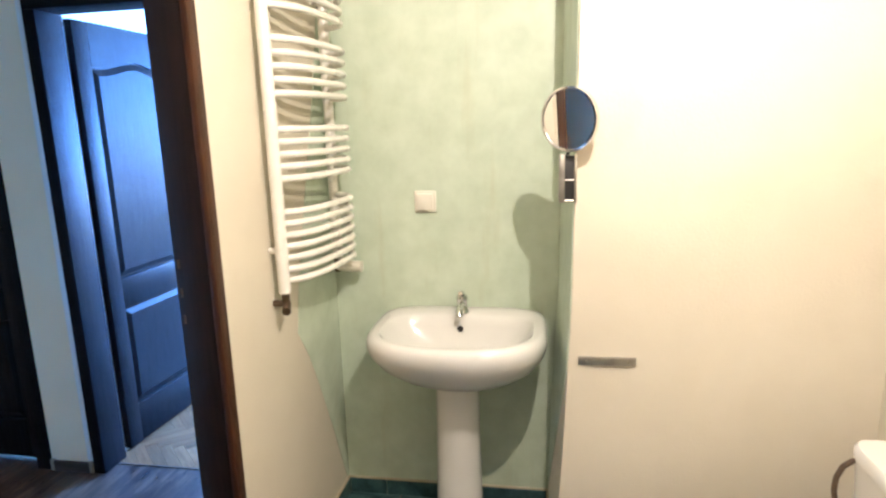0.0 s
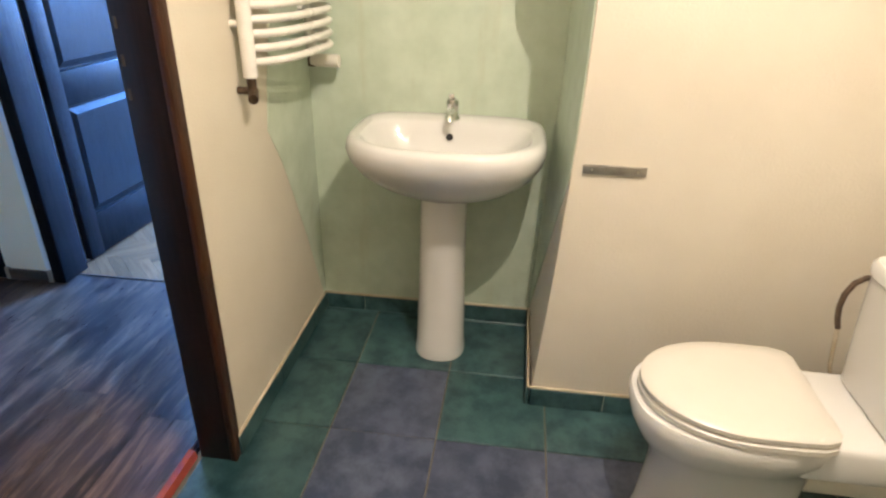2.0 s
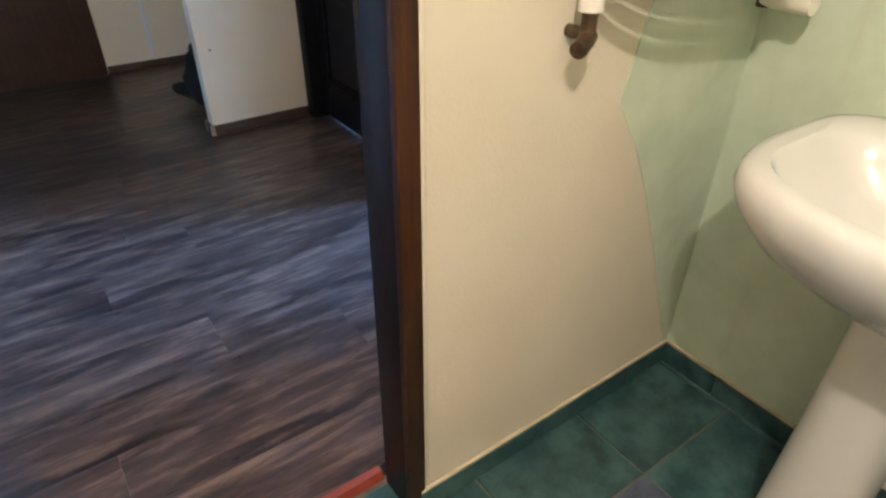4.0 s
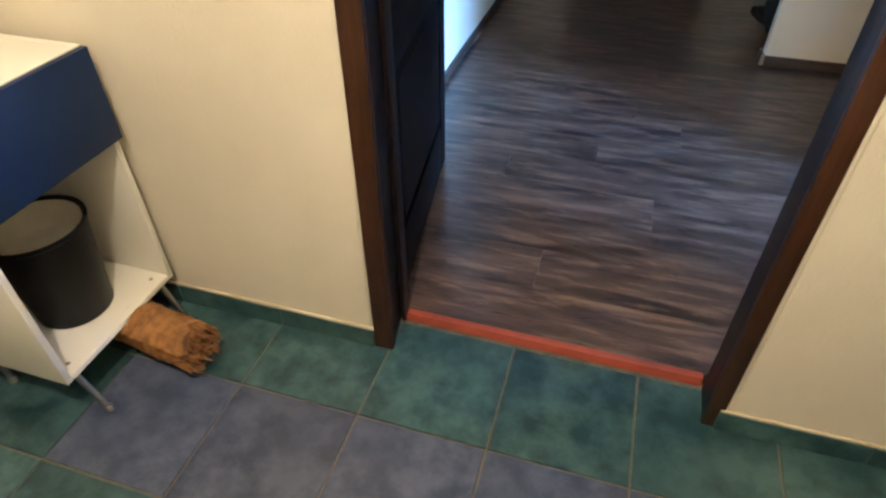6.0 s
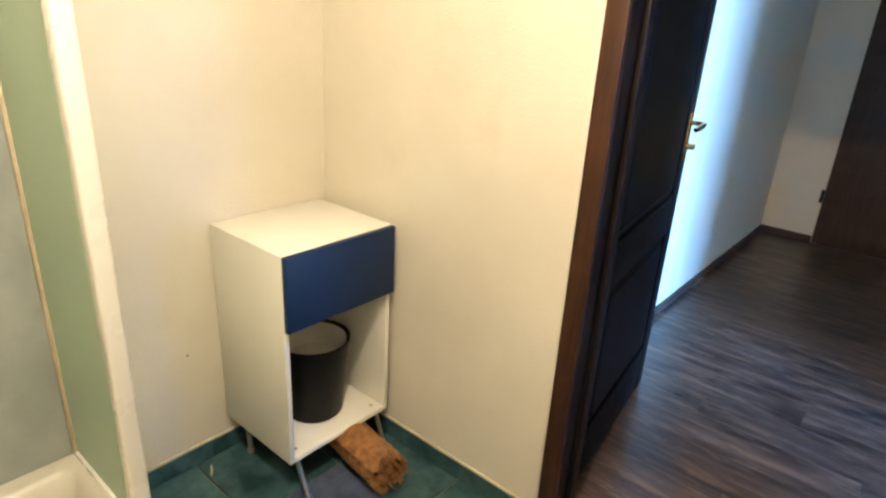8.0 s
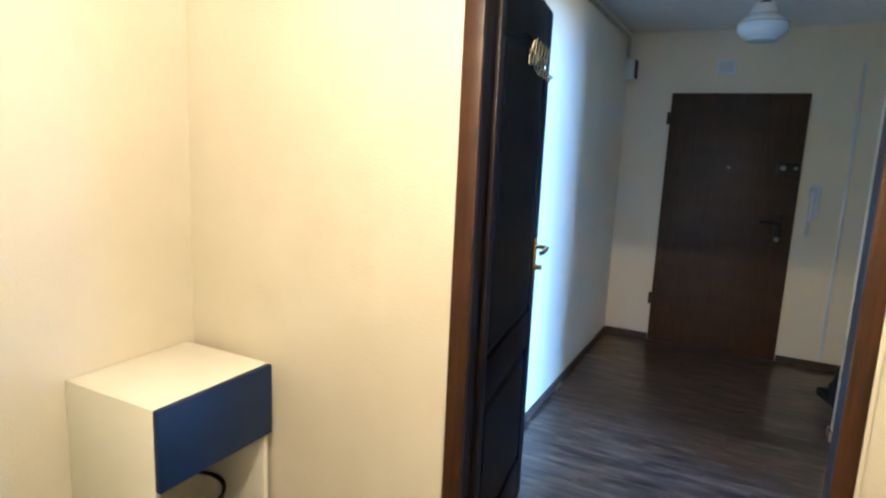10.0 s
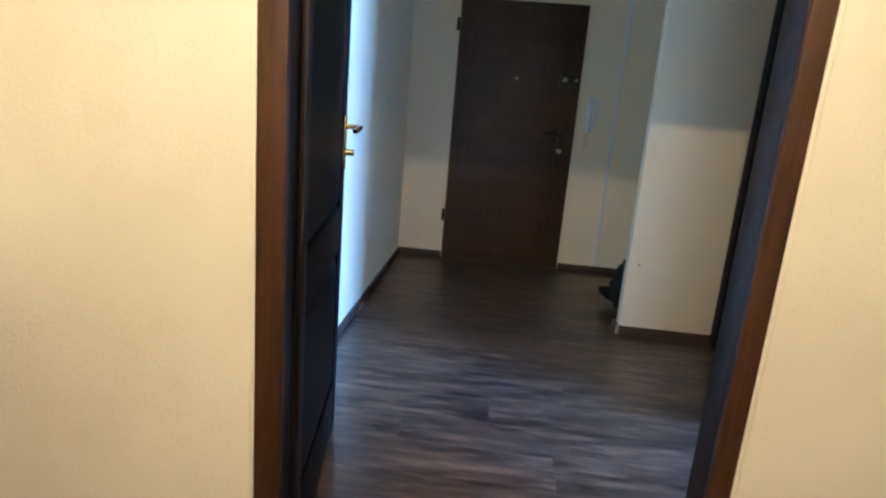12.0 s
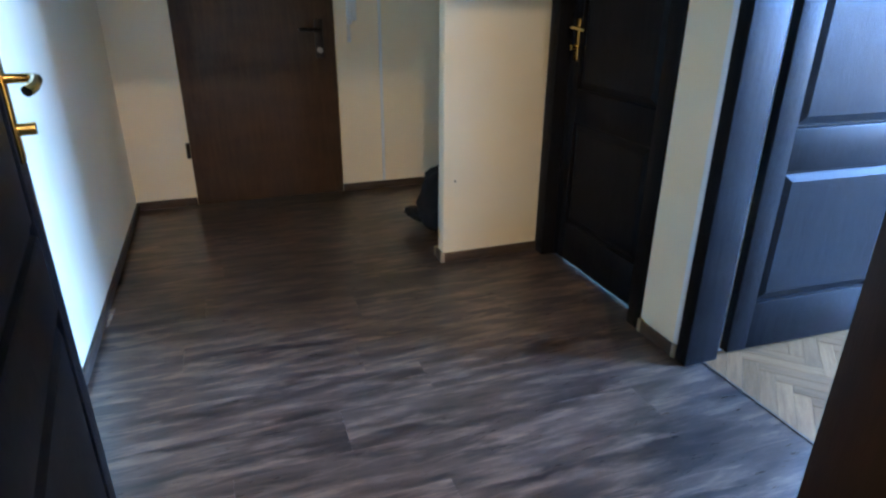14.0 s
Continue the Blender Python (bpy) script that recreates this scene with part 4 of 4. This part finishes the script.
# screws and old holes in the walls
solid("wall_screw", moved(lathe([(0, 0), (0.005, 0), (0.004, 0.006), (0, 0.007)], n=10), pose(SHAFT_X, -1.499, 0.304, 0, -90)), STEEL, "small steel screw in the cream wall above the toilet", "screw")
solid("wall_plug", moved(lathe([(0, 0), (0.0045, 0), (0.004, 0.002), (0, 0.002)], n=10), pose(LEFT, -0.667, 0.405, 0, 90)), END_CAP, "small beige wall plug beside the cabinet", "wall plug")
solid("wall_plug", moved(lathe([(0, 0), (0.006, 0), (0.005, 0.002), (0, 0.002)], n=10), pose(1.21, 2.147, 0.429, 90)), END_CAP, "small beige wall plug in the partition", "wall plug")

solid("floor_chip", tube([(-0.945, -0.652, 0.0035), (-0.925, -0.661, 0.0035), (-0.905, -0.674, 0.0030)], 0.0033, 6), CAULK, "small pale splinter lying on the green tiles", "splinter")

# ---- hall things ----
lamp2 = thing("pendant_lamp", "unlit white opal glass hall pendant with beige bands", "lamp", pose(0.575, 2.30, CEIL))
part("rod", lathe([(0, 0.0), (0.04, 0.0), (0.036, -0.02), (0.016, -0.024), (0.016, -0.075), (0.028, -0.08), (0.028, -0.10), (0, -0.10)], n=20), DARK_METAL, lamp2, "dark lamp holder")
shade = part("shade", lathe([(0.03, -0.09), (0.055, -0.095), (0.068, -0.12), (0.075, -0.15), (0.098, -0.165), (0.124, -0.19), (0.130, -0.215), (0.124, -0.24), (0.10, -0.262), (0.085, -0.27), (0.08, -0.285), (0.05, -0.29), (0.0, -0.29)], n=40, close=False), OPAL, lamp2, "white opal glass shade")
for r, z in ((0.076, -0.15), (0.1265, -0.195)):
    part("band", loft([ring(0, 0, z + d, r + 0.002 - abs(d) * 0.2, r + 0.002 - abs(d) * 0.2, 40) for d in (-0.004, 0.0, 0.004)], False, False), BEIGE_BAND, shade)

phone = thing("intercom", "white intercom handset with a coiled cord", "intercom", pose(1.025, HALL_END, 1.09))
part("base", boxes((-0.030, -0.022, 0.0, 0.030, 0, 0.235), bevel=0.006), WHITE_PLASTIC, phone)
part("handset", boxes((-0.036, -0.052, -0.02, -0.002, -0.0225, 0.20), bevel=0.010, seg=3), WHITE_PLASTIC, phone)
part("earpiece", boxes((-0.040, -0.064, 0.15, 0.002, -0.0225, 0.215), bevel=0.009, seg=3), WHITE_PLASTIC, phone)
cord = [(-0.02 + 0.010 * math.cos(k * 1.1) - 0.010 * k / 60, -0.03 + 0.010 * math.sin(k * 1.1), -0.02 - 0.10 * math.sin(math.pi * k / 60)) for k in range(61)]
part("cord", tube(cord, 0.003, 6), WHITE_PLASTIC, phone)
solid("cable_conduit", boxes((1.190, HALL_END - 0.014, 0.075, 1.208, HALL_END, 2.15), bevel=0.003), WHITE_PLASTIC, "thin white cable conduit up the hall wall", "conduit")
bell = thing("door_chime", "white square chime box above the entrance door", "chime", pose(0.361, HALL_END, 2.133))
part("box", boxes((-0.066, -0.035, -0.054, 0.066, 0, 0.054), bevel=0.006), WHITE_PLASTIC, bell)
part("grille", boxes((-0.045, -0.039, -0.035, 0.045, -0.0352, 0.035), bevel=0.002), OPAL, bell)
meter = thing("meter_box", "small white meter box with a dark front", "meter box", pose(HALL_L, 3.355, 2.115))
part("box", boxes((0, -0.06, -0.075, 0.075, 0.06, 0.075), bevel=0.005), PLASTIC, meter)
part("front", boxes((0.0752, -0.05, -0.065, 0.082, 0.05, 0.065), bevel=0.002), HOLE, meter, "dark meter window")
solid("ceiling_pipe", tube([(HALL_L + 0.014, 0.9, 2.345), (HALL_L + 0.014, 3.30, 2.345), (HALL_L + 0.016, 3.335, 2.335), (HALL_L + 0.018, 3.345, 2.185)], 0.012, 12), CAULK, "thin beige pipe along the hall wall", "pipe")
for k in range(4):
    a = 0.4 + 0.5 * k
    solid("wood_splinter", tube([(HALL_L + 0.02, 1.98 + 0.02 * k, HALL_Z + 0.005 + 0.012 * k), (HALL_L + 0.035 + 0.006 * k, 2.00 + 0.03 * math.sin(a), HALL_Z + 0.025 + 0.010 * k)], 0.002, 5), END_CAP, "small pale splinter sticking out of the baseboard", "splinter", group="splinters at the baseboard")

# black bag on the floor behind the partition
bag = thing("black_bag", "crumpled black cloth bag on the floor by the partition", "bag", pose(1.40, 2.56, HALL_Z))
blob = bmesh.new()
bmesh.ops.create_icosphere(blob, subdivisions=4, radius=1.0)
for v in blob.verts:
    w = 1 + 0.22 * noise.noise(v.co * 1.7) + 0.10 * noise.noise(v.co * 4.5)
    v.co = Vector((v.co.x * 0.185 * w * (1.15 - 0.25 * v.co.z), v.co.y * 0.25 * w, max(0.0, 0.19 + v.co.z * 0.22 * w)))
part("body", blob, BLACK_CLOTH, bag)
flap = bmesh.new()
bmesh.ops.create_icosphere(flap, subdivisions=3, radius=1.0)
for v in flap.verts:
    w = 1 + 0.3 * noise.noise(v.co * 2.2)
    v.co = Vector((-0.20 + v.co.x * 0.085 * w, 0.10 + v.co.y * 0.07 * w, max(0.0, 0.075 - 0.3 * (v.co.x * 0.085) + v.co.z * 0.04 * w)))
part("corner", flap, BLACK_CLOTH, bag)

# ---- pieces: tiles, planks, parquet ----
PX, PY, OX, OY, GAP = 0.335, 0.332, 0.006, -0.353, 0.005


def slab(w, d, z0, z1, bevel=0.0018):
    """A flat piece with a chamfered top edge, its corner at the origin."""
    bm = bmesh.new()
    lo = [bm.verts.new(p) for p in ((0, 0, z0), (w, 0, z0), (w, d, z0), (0, d, z0))]
    up = [bm.verts.new(p) for p in ((0, 0, z1 - bevel), (w, 0, z1 - bevel), (w, d, z1 - bevel), (0, d, z1 - bevel))]
    if not bevel:
        bm.faces.new(up)
        for i in range(4):
            j = (i + 1) % 4
            bm.faces.new((lo[i], lo[j], up[j], up[i]))
        return bm
    top = [bm.verts.new(p) for p in ((bevel, bevel, z1), (w - bevel, bevel, z1), (w - bevel, d - bevel, z1), (bevel, d - bevel, z1))]
    for a, b in ((lo, up), (up, top)):
        for i in range(4):
            j = (i + 1) % 4
            bm.faces.new((a[i], a[j], b[j], b[i]))
    bm.faces.new(top)
    return bm


slabs = {}


def slab_mesh(name, w, d, z0, z1, material, bevel=0.0018):
    key = (name, round(w, 3), round(d, 3), material.name)
    if key not in slabs:
        slabs[key] = mesh_of(name, slab(w, d, z0, z1, bevel), material, False)
    return slabs[key]


for i in range(-3, 6):
    for j in range(-5, 3):
        x0, x1 = max(OX + i * PX, LEFT), min(OX + (i + 1) * PX, SINK_X)
        y0, y1 = max(OY + j * PY, BACK), min(OY + (j + 1) * PY, -0.012)
        if j == 1:
            y0 = max(y0, OY + PY)
        if x1 - x0 < 0.009 or y1 - y0 < 0.009:
            continue
        if y0 >= DOOR_Y - 0.05 and (x1 < 0.0 or x0 > 0.82):
            continue
        purple = (j == -1 and -2 <= i <= 3) or (j == -2 and 0 <= i <= 2) or (j == -3 and 1 <= i <= 2)
        piece("tile", slab_mesh("tile", x1 - x0 - GAP, y1 - y0 - GAP, -0.006, 0.0, TILE_PURPLE if purple else TILE_GREEN), floor, pose(x0 + GAP / 2, y0 + GAP / 2, random.uniform(-0.0004, 0.0004)))

# tiled skirting: pieces along each wall, with a bead of caulk on top
skirting = thing("baseboard_tiles", "dark green tiled skirting with a cream caulk line", "baseboard", kind="structure")


def skirt(p, q, inward):
    p, q, inward = Vector(p), Vector(q), Vector(inward)
    d = (q - p).normalized()
    length, at = (q - p).length, 0.0
    while at < length - 0.01:
        step = min(PX, length - at)
        bm = boxes((0, 0, 0, step - 0.003, 0.010, 0.066), bevel=0.0015, seg=1)
        m = Matrix((( d.x, inward.x, 0, p.x + d.x * at), (d.y, inward.y, 0, p.y + d.y * at), (0, 0, 1, 0), (0, 0, 0, 1)))
        moved(bm, m)
        bmesh.ops.recalc_face_normals(bm, faces=bm.faces)
        part("tile", bm, TILE_GREEN, skirting)
        at += step
    bm = boxes((0, 0, 0.0662, length, 0.009, 0.074), bevel=0.003)
    moved(bm, Matrix(((d.x, inward.x, 0, p.x), (d.y, inward.y, 0, p.y), (0, 0, 1, 0), (0, 0, 0, 1))))
    bmesh.ops.recalc_face_normals(bm, faces=bm.faces)
    part("caulk", bm, CAULK, skirting)


skirt((LEFT, DOOR_Y), (-0.032, DOOR_Y), (0, -1))
skirt((0.860, DOOR_Y), (SINK_X, DOOR_Y), (0, -1))
skirt((LEFT, -0.96), (LEFT, DOOR_Y - 0.009), (1, 0))
skirt((SINK_X, SHAFT_Y), (SINK_X, DOOR_Y - 0.009), (-1, 0))
skirt((SHAFT_X - 0.008, SHAFT_Y), (SINK_X - 0.009, SHAFT_Y), (0, 1))
skirt((SHAFT_X, BACK), (SHAFT_X, SHAFT_Y), (-1, 0))

# laminate planks, laid across the hall
PW, PL = 0.192, 1.285
row, y = 0, 0.012
while y < HALL_END - 0.005:
    d = min(PW, HALL_END - y)
    x = {3: 0.68, 4: 0.12, 5: 0.45, 6: 0.77}.get(row, HALL_L + (1 - row * 0.47 % 1.0) * PL) - PL
    while x < 1.742:
        x0, x1 = max(x, HALL_L), min(x + PL, 1.738)
        if x1 - x0 > 0.02:
            piece("plank", slab_mesh("plank", x1 - x0 - 0.0003, d - 0.0003, HALL_Z - 0.009, HALL_Z, PLANK, 0.0), floor_hall, pose(x0, y, 0))
        x += PL
    y, row = y + PW, row + 1

# herringbone blocks beyond the open doorway
BW, BL = 0.052, 0.26
blocks = 0
half = math.sqrt(0.5)
block = mesh_of("parquet_block", slab(BL - 0.0006, BW - 0.0006, HALL_Z - 0.008, HALL_Z, 0.0006), PARQUET, False)
for i in range(-14, 40):
    for j in range(-6, 8):
        for turn in (0, 1):
            # unit step: along the zigzag and across it
            u, v = i * BW + j * BL, i * BW - j * BL
            if turn:
                u, v = u + BW, v + BW
            bx_, by_ = (u * half - v * half), (u * half + v * half)
            px, py = 1.755 + bx_, 0.10 + by_
            ang = 45 if not turn else 135
            cx = px + math.cos(radians(ang)) * BL / 2
            cy = py + math.sin(radians(ang)) * BL / 2
            if 1.64 < cx < 2.75 and -0.05 < cy < 1.14 and blocks < 300:
                piece("parquet_block", block, floor_room, pose(px, py, -0.0025, 0, 0, ang))
                blocks += 1
